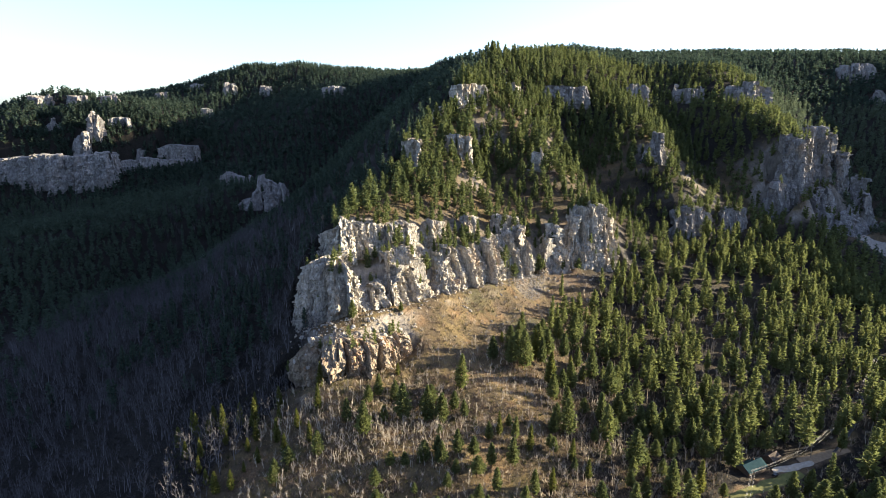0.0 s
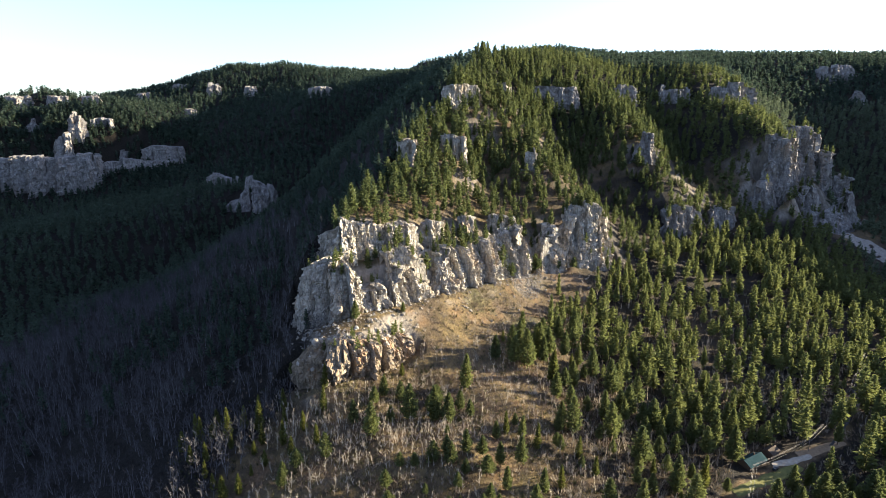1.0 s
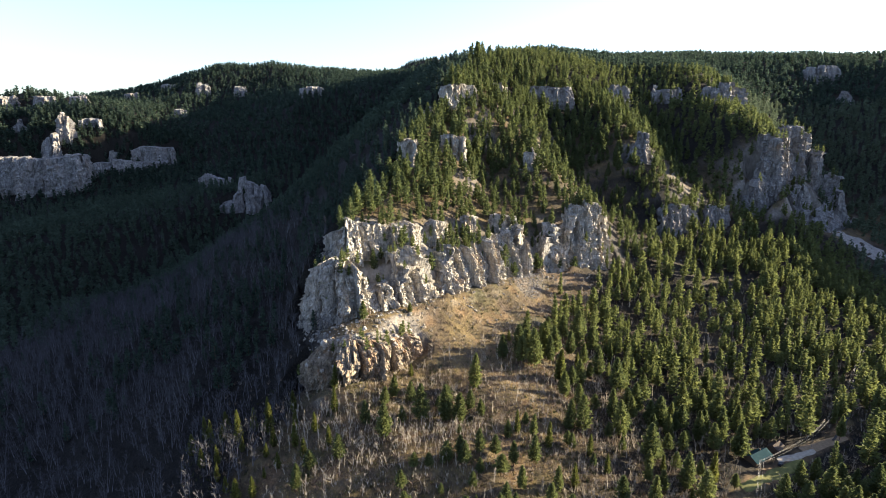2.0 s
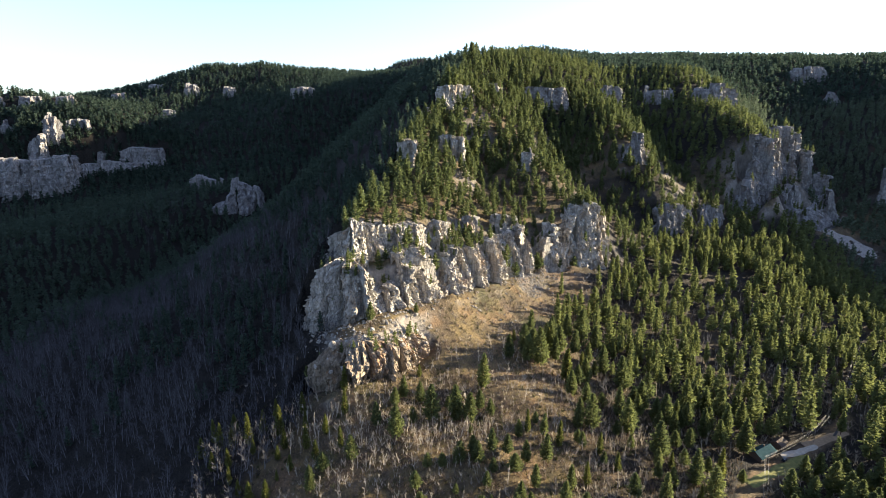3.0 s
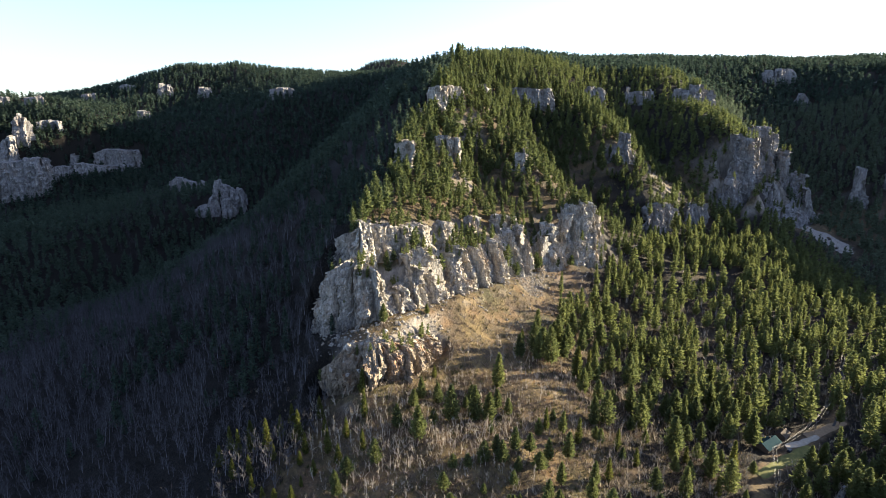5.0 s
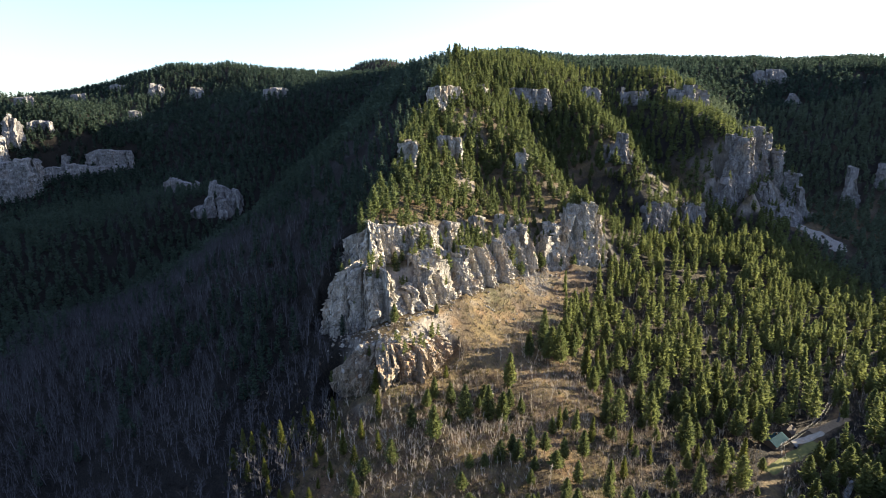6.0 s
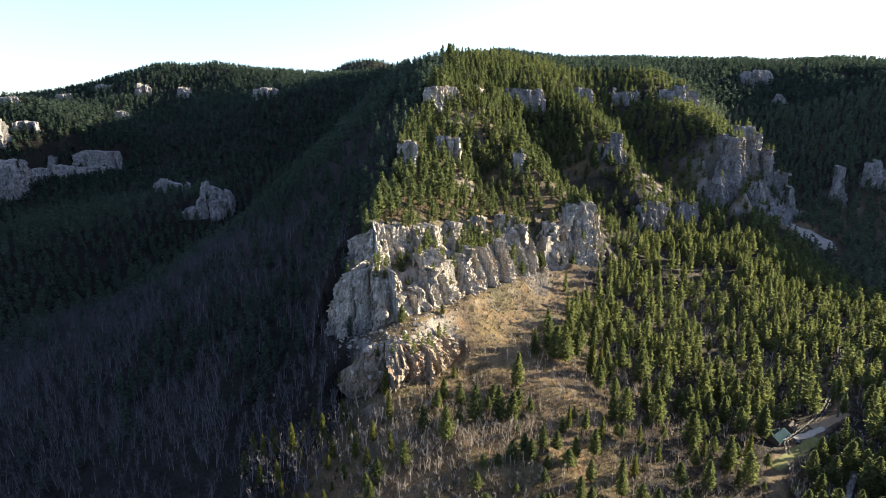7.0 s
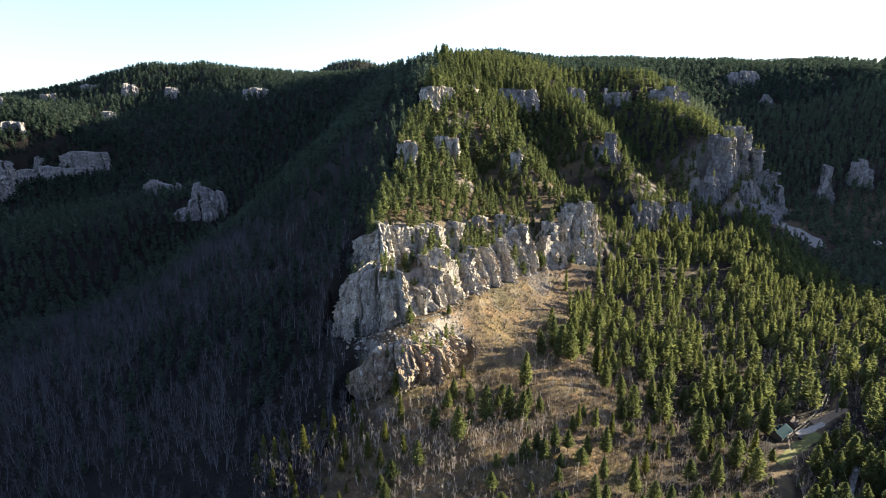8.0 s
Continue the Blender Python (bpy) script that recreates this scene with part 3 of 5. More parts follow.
def columns(s, width, seed):
    """The upright column that each place along a wall belongs to: its number, how far from its middle, how far from its edge."""
    k = np.floor(s / width).astype(np.int64)
    ids = np.stack([k + i for i in (-2, -1, 0, 1, 2)])
    mid = (ids + 0.5 + 0.75 * (hashed(ids, ids * 0, ids * 0, seed) - 0.5)) * width
    dist = np.abs(s[None] - mid)
    order = np.argsort(dist, axis=0)
    pick = lambda arr, n: np.take_along_axis(arr, order[n:n + 1], 0)[0]
    return pick(ids, 0), (s - pick(mid, 0)) / width, (pick(dist, 1) - pick(dist, 0)) / (2 * width)


CLIFF_SPOTS = []
CLIFF_MESH = []


def cliff(name, line, label, mat, col=12.0, depth=5.0, res=0.8, seed=0, thing=None, lean=0.1, back=14.0, topvar=0.1, ledge=0.3, undercut=0.0, rough=1.0, dome=0.0):
    """A rock wall along a plan line of (x, y, foot, top): upright columns turned this way and that, parted by clefts, stepped back at ledges and broken into blocks; each column is a part."""
    line = np.array(line, float)
    if thing is None:
        thing = new(name)
        thing.location = tuple(line[len(line) // 2, :3])
        tagged(thing, label, "cliff", "cliffs of the canyon")
    mid = np.array(thing.location)
    first, last = line[1, :2] - line[0, :2], line[-1, :2] - line[-2, :2]
    first, last = first / np.linalg.norm(first), last / np.linalg.norm(last)
    ends = [np.append(line[0, :2] - 0.1 * back * first - back * np.array([first[1], -first[0]]), line[0, 2:]), np.append(line[-1, :2] + 0.1 * back * last - back * np.array([last[1], -last[0]]), line[-1, 2:])]
    line = np.concatenate([[ends[0]], line, [ends[1]]])
    seg = np.append(0, np.cumsum(np.hypot(*np.diff(line[:, :2], axis=0).T)))
    s = np.linspace(0, seg[-1], max(8, int(seg[-1] / res)))
    path = np.stack([np.interp(s, seg, line[:, k]) for k in range(4)], 1)
    win = max(3, int(min(7.0, 0.5 * col) / res)) | 1
    path[:, :2] = np.stack([np.convolve(np.pad(path[:, k], win // 2, mode="edge"), np.ones(win) / win, "valid") for k in (0, 1)], 1)
    way = np.gradient(path[:, :2], axis=0)
    way /= np.linalg.norm(way, axis=1, keepdims=True) + 1e-9
    out = np.stack([way[:, 1], -way[:, 0]], 1)
    foot, top = path[:, 2], path[:, 3]
    num, _, edge = columns(s, col, seed)
    rise = top - foot
    crown = np.minimum(rise, 40)
    hi = top + crown * topvar * (2 * hashed(num, num * 0, num * 0, seed + 1) - 1) + 0.08 * np.minimum(rise, 25) * fbm(s / (0.4 * col), seed, 0.0, 3, seed)
    lo = np.minimum(foot - 6, place(path[:, 0] + 4 * out[:, 0], path[:, 1] + 4 * out[:, 1]) - 4)
    rows = max(6, int((hi - lo).max() / res))
    t = np.linspace(0, 1, rows)[:, None]
    Z = lo[None] + t * (hi - lo)[None]
    f = np.clip((Z - foot[None]) / np.maximum(rise, 1)[None], -0.5, 1.2)
    S = np.repeat(s[None], rows, 0)
    X, Y = np.repeat(path[None, :, 0], rows, 0), np.repeat(path[None, :, 1], rows, 0)
    warped = S + 0.22 * col * vnoise(S / col, Z / (1.5 * col), seed, seed + 2)
    num, off, edge = columns(warped, col, seed)
    turn = 0.25 - 1.5 * hashed(num, num * 0, num * 0, seed + 3)
    split = smooth(-0.35, 0.25, vnoise(S / col, Z / (0.9 * col), seed, seed + 18))
    push = depth * (0.8 * (hashed(num, num * 0, num * 0, seed + 4) - 0.5) + 1.35 * turn * off) - 0.95 * depth * split * (1 - smooth(0, 0.08, edge))
    push = push + 0.7 * depth * fbm(X / (1.9 * depth), Y / (1.9 * depth), Z / (4.5 * depth), 2, seed + 19)
    for n in (5, 6, 7):
        at = 0.2 + 0.75 * hashed(num, num * 0, num * 0, seed + n)
        at = at + 0.12 * vnoise(S / (0.3 * col), Z * 0, seed, n)
        push = push - ledge * depth * hashed(num, num * 0, num * 0, seed + 20 + n) * smooth(at - 0.015, at + 0.025, f)
    rib = 0.34 * col
    small, off, edge = columns(warped + 0.5 * rib * vnoise(S / rib, Z / (1.2 * rib), seed, seed + 9), rib, seed + 8)
    storey = np.floor(Z / (1.8 * rib) + 3 * hashed(small, small * 0, small * 0, seed + 10)).astype(np.int64)
    split = smooth(-0.2, 0.35, vnoise(S / rib, Z / (1.4 * rib), seed, seed + 24))
    push = push + 0.22 * depth * ((hashed(small, storey, small * 0, seed + 11) - 0.5) + 1.5 * (0.6 - 1.6 * hashed(small, storey, small * 0, seed + 12)) * off) - 0.18 * depth * split * (1 - smooth(0, 0.16, edge))
    push = push + rough * (0.36 * depth * facets(X + out[None, :, 0] * push, Y + out[None, :, 1] * push, Z, 1.1 * depth, 2.8 * depth, seed + 13) + 0.25 * depth * facets(X, Y, Z, 0.4 * depth, 0.7 * depth, seed + 14) + 0.13 * depth * facets(X, Y, Z, 0.2 * depth, 0.28 * depth, seed + 25))
    bed = np.floor((Z + 0.8 * vnoise(S / 5, seed, 0.5, 7)) / (0.32 * depth + 0.6)).astype(np.int64)
    push = push + rough * 0.14 * depth * (hashed(bed, bed * 0 + seed, num, 15) - 0.5) + 0.09 * depth * rough * fbm(X / (0.5 * depth), Y / (0.5 * depth), Z / (0.9 * depth), 3, seed + 16)
    push = push - lean * np.clip(Z - foot[None], 0, 99) - undercut * depth * smooth(0.4, 0.0, f) - dome * depth * smooth(0.55, 1.05, f) ** 2
    X, Y = X + out[None, :, 0] * push, Y + out[None, :, 1] * push
    # over the top and down into the hill behind
    own = np.clip(np.arange(len(s)), np.searchsorted(s, seg[1]) + win, max(np.searchsorted(s, seg[1]) + win, np.searchsorted(s, seg[-2]) - win))
    own = np.clip(own, 0, len(s) - 1)
    core = path[own, :2] - out[own] * back
    caps = []
    for share in (0.12, 0.3, 0.55, 0.8, 1.0):
        lump = 0.05 * crown * fbm(X[-1] / (0.6 * col), Y[-1] / (0.6 * col), share, 3, seed + 17)
        caps.append((X[-1] + (core[:, 0] - X[-1]) * share, Y[-1] + (core[:, 1] - Y[-1]) * share, hi + lump + 0.05 * back * share))
    caps.append((caps[-1][0], caps[-1][1], lo - 2))
    X, Y, Z = (np.concatenate([g] + [c[k][None] for c in caps]) for k, g in enumerate((X, Y, Z)))
    P = np.stack([X, Y, Z], -1) - mid[None, None]
    cuts = np.flatnonzero(np.diff(columns(s, col, seed)[0])) + 1
    cuts = [0] + [int(c) for c in cuts if 3 < c < len(s) - 4] + [len(s) - 1]
    for a, b in zip(cuts, cuts[1:]):
        piece = P[:, a:b + 1]
        ob = mesh_object("buttress", piece.reshape(-1, 3), grid_faces(piece.shape[1], piece.shape[0]), [mat], thing)
        CLIFF_MESH.append((ob, tuple(mid)))
    for k in range(0, len(s), max(1, int(0.4 * back / res))):
        CLIFF_SPOTS.append((path[k, 0] - out[k, 0] * back * 0.45, path[k, 1] - out[k, 1] * back * 0.45, 0.6 * back))
    return thing


BUILT = {}
for number, (given, options) in enumerate(CLIFFS):
    if "thing" in options:
        options = dict(options, thing=BUILT[options["thing"]])
    BUILT[number] = cliff(*given, **options)


# ---- trees: templates as arrays (points, triangles, material slot of each triangle) ----
def spikes(base, tip, width, r):
    """A three-sided thorn from base to tip for each row."""
    n = len(base)
    way = tip - base
    way = way / (np.linalg.norm(way, axis=1, keepdims=True) + 1e-9)
    ref = np.where(np.abs(way[:, 2:3]) > 0.9, np.array([[1.0, 0, 0]]), np.array([[0, 0, 1.0]]))
    u = np.cross(way, ref)
    u /= np.linalg.norm(u, axis=1, keepdims=True) + 1e-9
    v = np.cross(way, u)
    w = np.broadcast_to(np.asarray(width, float).reshape(-1, 1), (n, 1))
    pts = [base + w * (u * math.cos(a) + v * math.sin(a)) for a in (0.5, 2.6, 4.7)] + [tip]
    pts = np.stack(pts, 1).reshape(-1, 3)
    k = np.arange(n)[:, None] * 4
    tris = np.concatenate([k + np.array([[0, 1, 3]]), k + np.array([[1, 2, 3]]), k + np.array([[2, 0, 3]])])
    return pts, tris


def stone_template(seed):
    """A broken stone one metre across."""
    r = np.random.default_rng(seed)
    p = np.array([(1, 0, 0), (-1, 0, 0), (0, 1, 0), (0, -1, 0), (0, 0, 1), (0, 0, -1)], float) * r.uniform(0.35, 0.6, (6, 1))
    p = np.concatenate([p, np.array([(a, b, c) for a in (-1, 1) for b in (-1, 1) for c in (-1, 1)], float) * r.uniform(0.2, 0.42, (8, 1))])
    f = []
    for k, (a, b, c) in enumerate([(a, b, c) for a in (-1, 1) for b in (-1, 1) for c in (-1, 1)]):
        i, j, m = (0 if a > 0 else 1), (2 if b > 0 else 3), (4 if c > 0 else 5)
        f += [(i, j, 6 + k), (j, m, 6 + k), (m, i, 6 + k)]
    return (p, np.array(f)), None


def join(parts):
    pts, tris, slots, k = [], [], [], 0
    for (p, t), s in parts:
        pts.append(p)
        tris.append(t + k)
        slots.append(np.full(len(t), s))
        k += len(p)
    return np.concatenate(pts), np.concatenate(tris), np.concatenate(slots)


def sprays(centre, size, out, r):
    """A thin flat spray of needles, turned at chance about its way out, for each row."""
    n = len(centre)
    u = np.stack([-out[:, 1], out[:, 0], np.zeros(n)], 1)
    u /= np.linalg.norm(u, axis=1, keepdims=True) + 1e-9
    v = np.cross(out, u)
    a = r.uniform(0, np.pi, (n, 1))
    u = u * np.cos(a) + v * np.sin(a)
    s = size.reshape(-1, 1)
    pts = np.stack([centre + out * s * r.uniform(0.9, 1.6, (n, 1)), centre - out * s * 0.5 + u * s * r.uniform(0.5, 1.0, (n, 1)), centre - out * s * 0.5 - u * s * r.uniform(0.5, 1.0, (n, 1))], 1).reshape(-1, 3)
    return pts, np.arange(3 * n).reshape(-1, 3)


def pine_template(seed, boughs, each, bare=0.15, wide=0.19, tuft=0.05):
    """A ponderosa pine one metre high: boughs hung with needle sprays, shorter towards the tip, over a bare lower trunk. Returns trunk and crown."""
    r = np.random.default_rng(seed)
    trunk = spikes(np.array([[0, 0, -0.06]]), np.array([[r.normal(0, 0.01), r.normal(0, 0.01), 0.98]]), 0.016, r)
    f = ((np.arange(boughs) + r.uniform(0, 1, boughs)) / boughs) ** 1.1
    t = bare + (0.97 - bare) * f
    a = np.arange(boughs) * 2.399 + r.uniform(-0.6, 0.6, boughs)
    shape = np.minimum((1.03 - f) ** 0.72, 0.5 + 1.9 * f)
    reach = wide * shape * r.uniform(0.6, 1.15, boughs)
    rise = r.normal(0.15, 0.22, boughs) + 0.25 * f
    g = np.tile(np.linspace(0.3, 1.0, each), boughs) + r.normal(0, 0.06, boughs * each)
    a, t, reach, rise, shape = (np.repeat(q, each) for q in (a, t, reach, rise, shape))
    turn = a + r.normal(0, 0.22, len(a))
    c = np.stack([np.cos(turn) * reach * g, np.sin(turn) * reach * g, t + rise * reach * g + r.normal(0, 0.008, len(a))], 1)
    turn = turn + r.normal(0, 0.55, len(a))
    out = np.stack([np.cos(turn), np.sin(turn), r.uniform(0.0, 0.9, len(a))], 1)
    out /= np.linalg.norm(out, axis=1, keepdims=True)
    size = tuft * r.uniform(0.7, 1.3, len(a)) * (0.55 + 0.5 * np.clip(shape, 0, 1))
    p, q, _ = join([(sprays(c, size, out, r), 0), (spikes(np.array([[0, 0, 0.86]]), np.array([[0, 0, 1.02]]), 0.016, r), 0)])
    return trunk, (p, q)


def bare_template(seed, limbs, twigs, stems=1, spread=0.2, stem=0.012, twig=0.0065):
    """A leafless aspen or birch one metre high. Returns stems and twigs."""
    r = np.random.default_rng(seed)
    root = np.stack([r.normal(0, 0.02 * (stems - 1), stems), r.normal(0, 0.02 * (stems - 1), stems), np.full(stems, -0.05)], 1)
    top = root + np.stack([r.normal(0, 0.1, stems), r.normal(0, 0.1, stems), r.uniform(0.85, 1.05, stems)], 1)
    wood = spikes(root, top, stem, r)
    k = r.integers(0, stems, limbs)
    f = r.uniform(0.22, 0.92, limbs)[:, None]
    b = root[k] + (top[k] - root[k]) * f
    a = r.uniform(0, 2 * np.pi, limbs)
    reach = spread * r.uniform(0.5, 1.1, limbs) * (1.25 - f[:, 0])
    tip = b + np.stack([np.cos(a) * reach, np.sin(a) * reach, r.uniform(0.10, 0.26, limbs)], 1)
    boughs = spikes(b, tip, 0.009, r)
    m = r.integers(0, limbs, twigs)
    g = r.uniform(0.2, 0.95, twigs)[:, None]
    tb = b[m] + (tip[m] - b[m]) * g
    tt = tb + np.stack([r.normal(0, 0.05, twigs), r.normal(0, 0.05, twigs), r.uniform(0.03, 0.14, twigs)], 1)
    fine = spikes(tb, tt, twig, r)
    p, q, _ = join([(boughs, 0), (fine, 0)])
    return wood, (p, q)


def shrub_template(seed, stalks):
    r = np.random.default_rng(seed)
    a = r.uniform(0, 2 * np.pi, stalks)
    base = np.stack([r.normal(0, 0.12, stalks), r.normal(0, 0.12, stalks), np.full(stalks, -0.1)], 1)
    reach = r.uniform(0.1, 0.75, stalks)
    tip = base + np.stack([np.cos(a) * reach, np.sin(a) * reach, r.uniform(0.5, 1.2, stalks)], 1)
    return spikes(base, tip, 0.036, r), None


def scatter(name, templates, mats, spots, heights, label, category, lean=0.03, fat=(0.85, 1.2), z=None):
    """Many plants as one mesh of kind stuff."""
    if not len(spots):
        return None
    r = np.random.default_rng(len(spots))
    spots = np.asarray(spots, float)
    z = place(spots[:, 0], spots[:, 1]) if z is None else z
    pick = r.integers(0, len(templates), len(spots))
    V, F, S, k = [], [], [], 0
    for i, (wood, crown) in enumerate(templates):
        idx = np.flatnonzero(pick == i)
        if not len(idx):
            continue
        p, t, s = join([(wood, 0)] + ([(crown, 1)] if crown is not None else []))
        a = r.uniform(0, 2 * np.pi, len(idx))
        h = heights[idx]
        w = h * r.uniform(*fat, len(idx))
        x = (p[None, :, 0] * np.cos(a)[:, None] - p[None, :, 1] * np.sin(a)[:, None]) * w[:, None]
        y = (p[None, :, 0] * np.sin(a)[:, None] + p[None, :, 1] * np.cos(a)[:, None]) * w[:, None]
        zz = p[None, :, 2] * h[:, None]
        x = x + zz * r.normal(0, lean, len(idx))[:, None]
        y = y + zz * r.normal(0, lean, len(idx))[:, None]
        v = np.stack([x + spots[idx, 0][:, None], y + spots[idx, 1][:, None], zz + z[idx][:, None]], -1)
        V.append(v.reshape(-1, 3))
        F.append((t[None] + (np.arange(len(idx)) * len(p))[:, None, None]).reshape(-1, 3) + k)
        S.append(np.tile(s, len(idx)))
        k += len(idx) * len(p)
    ob = mesh_object(name, np.concatenate(V), np.concatenate(F), mats, None, np.concatenate(S))
    return tagged(ob, label, category, kind="stuff")


# ---- where things grow ----
def crest_x(y):
    c = np.array(LINES["main_crest"], float)
    yy = np.concatenate([[200, 290, 340], c[:10, 1]])
    xx = np.concatenate([[-130, -94, -78], c[:10, 0]])
    return np.interp(y, yy, xx)


def poly_distance(line, x, y):
    best = np.full(np.shape(x), 1e9)
    for a, b in zip(line, line[1:]):
        ax, ay, bx, by = a[0], a[1], b[0], b[1]
        t = np.clip(((x - ax) * (bx - ax) + (y - ay) * (by - ay)) / ((bx - ax) ** 2 + (by - ay) ** 2), 0, 1)
        best = np.minimum(best, np.hypot(x - ax - t * (bx - ax), y - ay - t * (by - ay)))
    return best


SPOTS = np.array(CLIFF_SPOTS)


def rock_tree():
    """The cliffs as one search tree, to find their ledges and tops."""
    pts, faces, k = [], [], 0
    for ob, (ox, oy, oz) in CLIFF_MESH:
        me = ob.data
        p = np.empty(len(me.vertices) * 3, np.float32)
        me.vertices.foreach_get("co", p)
        pts.append(p.reshape(-1, 3) + np.array([[ox, oy, oz]], np.float32))
        f = np.empty(len(me.loops), np.int32)
        me.loops.foreach_get("vertex_index", f)
        faces.append(f.reshape(-1, 4) + k)
        k += len(me.vertices)
    return BVHTree.FromPolygons(np.concatenate(pts).tolist(), np.concatenate(faces).tolist())


ROCKS = rock_tree()


def perch(x, y):
    """Height of the ground or of the rock above it, and how level it is there."""
    z, level = place(x, y).copy(), np.ones(len(x))
    for i in range(len(x)):
        at, normal, _, _ = ROCKS.ray_cast(Vector((x[i], y[i], 400)), Vector((0, 0, -1)))
        if at is not None and at.z > z[i]:
            z[i], level[i] = at.z, abs(normal.z)
    return z, level
TALUS = [(-70, 326), (-20, 350), (30, 398), (66, 440), (95, 462)]
ROAD = [(110, 190), (135, 245), (150, 270), (186, 291), (214, 306), (240, 318), (300, 385), (396, 474), (470, 530), (560, 590)]
SLIDE = [(455, 705), (490, 670), (520, 640)]


def free(x, y, margin=1.0):
    """Where no cliff, road, house or bare talus is."""
    ok = np.ones(len(x), bool)
    for cx, cy, cr in SPOTS:
        ok &= (x - cx) ** 2 + (y - cy) ** 2 > (cr * margin) ** 2
    ok &= poly_distance(ROAD, x, y) > np.where(x > 245, 1.5, 6)
    ok &= ~((np.abs(x - 184) < 26) & (np.abs(y - 296 - 0.5 * (x - 184)) < 10))
    ok &= poly_distance(SLIDE, x, y) > 24
    ok &= poly_distance([(396, 664), (470, 690)], x, y) > 8
    return ok


def off_strip(x, y):
    """Where conifers may stand beside the open strip before the house."""
    strip = np.interp(x, [148, 184, 210, 245], [268, 288, 300, 316])
    ok = ~((x > 146) & (x < 246) & (y > strip - 13) & (y < strip + 4))
    thin = hashed(np.floor(x).astype(np.int64), np.floor(y).astype(np.int64), 0, 5) < 0.3
    return ok & ~((x >= 246) & (x < 330) & (y > 296) & (y < 336) & thin)


def jittered(x0, x1, y0, y1, step, seed):
    r = np.random.default_rng(seed)
    xs, ys = np.meshgrid(np.arange(x0, x1, step), np.arange(y0, y1, step))
    return xs.ravel() + r.uniform(-0.55, 0.55, xs.size) * step, ys.ravel() + r.uniform(-0.55, 0.55, xs.size) * step, r.uniform(0, 1, xs.size), r


def grade(x, y):
    return np.hypot(place(x + 4, y) - place(x - 4, y), place(x, y + 4) - place(x, y - 4)) / 8


# trees that stand out on the front slope: (x, y, height)
LONE_SPRUCES = [(-67, 296, 15), (-89, 294, 13), (-134, 286, 14), (-128, 277, 15), (-123, 279, 10), (-137, 274, 12), (-120, 261, 11), (-114, 277, 18), (-109, 287, 14), (-100, 283, 18), (-79, 262, 11), (-67, 267, 12), (-66, 284, 15), (-106, 241, 12), (-99, 242, 11), (-26, 315, 8), (-110, 268, 9), (-95, 270, 12), (-86, 280, 13), (-118, 252, 10), (-90, 255, 9), (-75, 275, 12), (-125, 292, 12), (-105, 300, 13), (-97, 262, 8), (-84, 268, 14), (-128, 262, 11), (-112, 246, 9)]
LONE_PINES = [(-40, 266, 21), (-21, 283, 22), (-8, 284, 22), (-1, 283, 19), (10, 312, 23), (12, 290, 11), (-31, 237, 11), (-25, 249, 8), (-18, 248, 9), (16, 246, 12), (2, 239, 9), (-40, 290, 11), (-79, 241, 11), (7, 257, 15), (15, 259, 13), (25, 239, 14), (34, 256, 18), (43, 243, 15), (68, 291, 23), (65, 319, 18), (92, 296, 24), (105, 341, 26), (101, 276, 26), (141, 326, 28)]
LONE_PINES += [(116, 263, 23), (91, 245, 19), (122, 254, 21), (75, 244, 16), (126, 291, 15), (115, 312, 18), (144, 307, 21), (156, 306, 26), (171, 315, 23), (51, 340, 27), (42, 339, 22), (79, 380, 21), (92, 388, 25), (67, 376, 18), (31, 341, 18), (100, 380, 21), (197, 337, 25), (167, 253, 15), (176, 250, 11), (204, 246, 21), (214, 252, 20), (237, 314, 17), (262, 318, 20), (147, 271, 10)]

# the pines of the bench and the front slope: single trees near the camera, one mass further off
x, y, q, r = jittered(-110, 420, 205, 640, 8.8, 21)
thick = 0.5 + 0.9 * fbm(x / 42, y / 42, 0, 3, 31)
edge = 12 + 36 * smooth(368, 318, y)
bench = smooth(0, 60, x - 0.25 * (y - 330) - edge) * smooth(590, 560, y - 0.15 * x)
want = bench * np.clip(0.72 + 0.95 * (thick - 0.5), 0.05, 0.97) + (1 - bench) * np.clip(0.10 + 0.48 * smooth(312, 280, y) * smooth(-40, 10, x) + 0.4 * (thick - 0.5), 0, 0.65)
want = np.where(poly_distance(TALUS, x, y) < 26, 0.03, want) * (1 - 0.9 * np.exp(-((x - 34) ** 2 + (y - 312) ** 2) / 700))
foot = np.interp(x, [-62, -30, 2, 36, 72, 112, 154, 210, 262, 330, 388], [338, 364, 394, 430, 462, 484, 504, 560, 604, 645, 652])
keep = (q < want) & free(x, y) & off_strip(x, y) & (y < foot - 6) & (x > crest_x(y) + 6)
for hx, hy, _ in LONE_PINES + LONE_SPRUCES:
    keep &= np.hypot(x - hx, y - hy) > 6.5
px, py = x[keep], y[keep]
order = np.argsort(np.hypot(px + 45, py))
single, mass = order[:225], order[225:]
hs = r.uniform(14, 24.5, len(px)) * np.where((py < 308) & (px < 130), 0.62, 1.0) * np.where(r.uniform(0, 1, len(px)) < 0.2, 0.55, 1.0)

near_pines = [pine_template(s, 270, 7, 0.10 + 0.06 * (s % 3), 0.20 + 0.022 * (s % 4), 0.031) for s in range(6)]
near_spruces = [pine_template(s + 50, 230, 5, 0.02, 0.145, 0.03) for s in range(3)]


def tree_thing(name, template, needles, label):
    thing = new(name)
    mesh_object("trunk", template[0][0], template[0][1], [BARK], thing)
    mesh_object("crown", template[1][0], template[1][1], [needles], thing)
    return tagged(thing, label, "tree", "conifers of the bench and front slope")


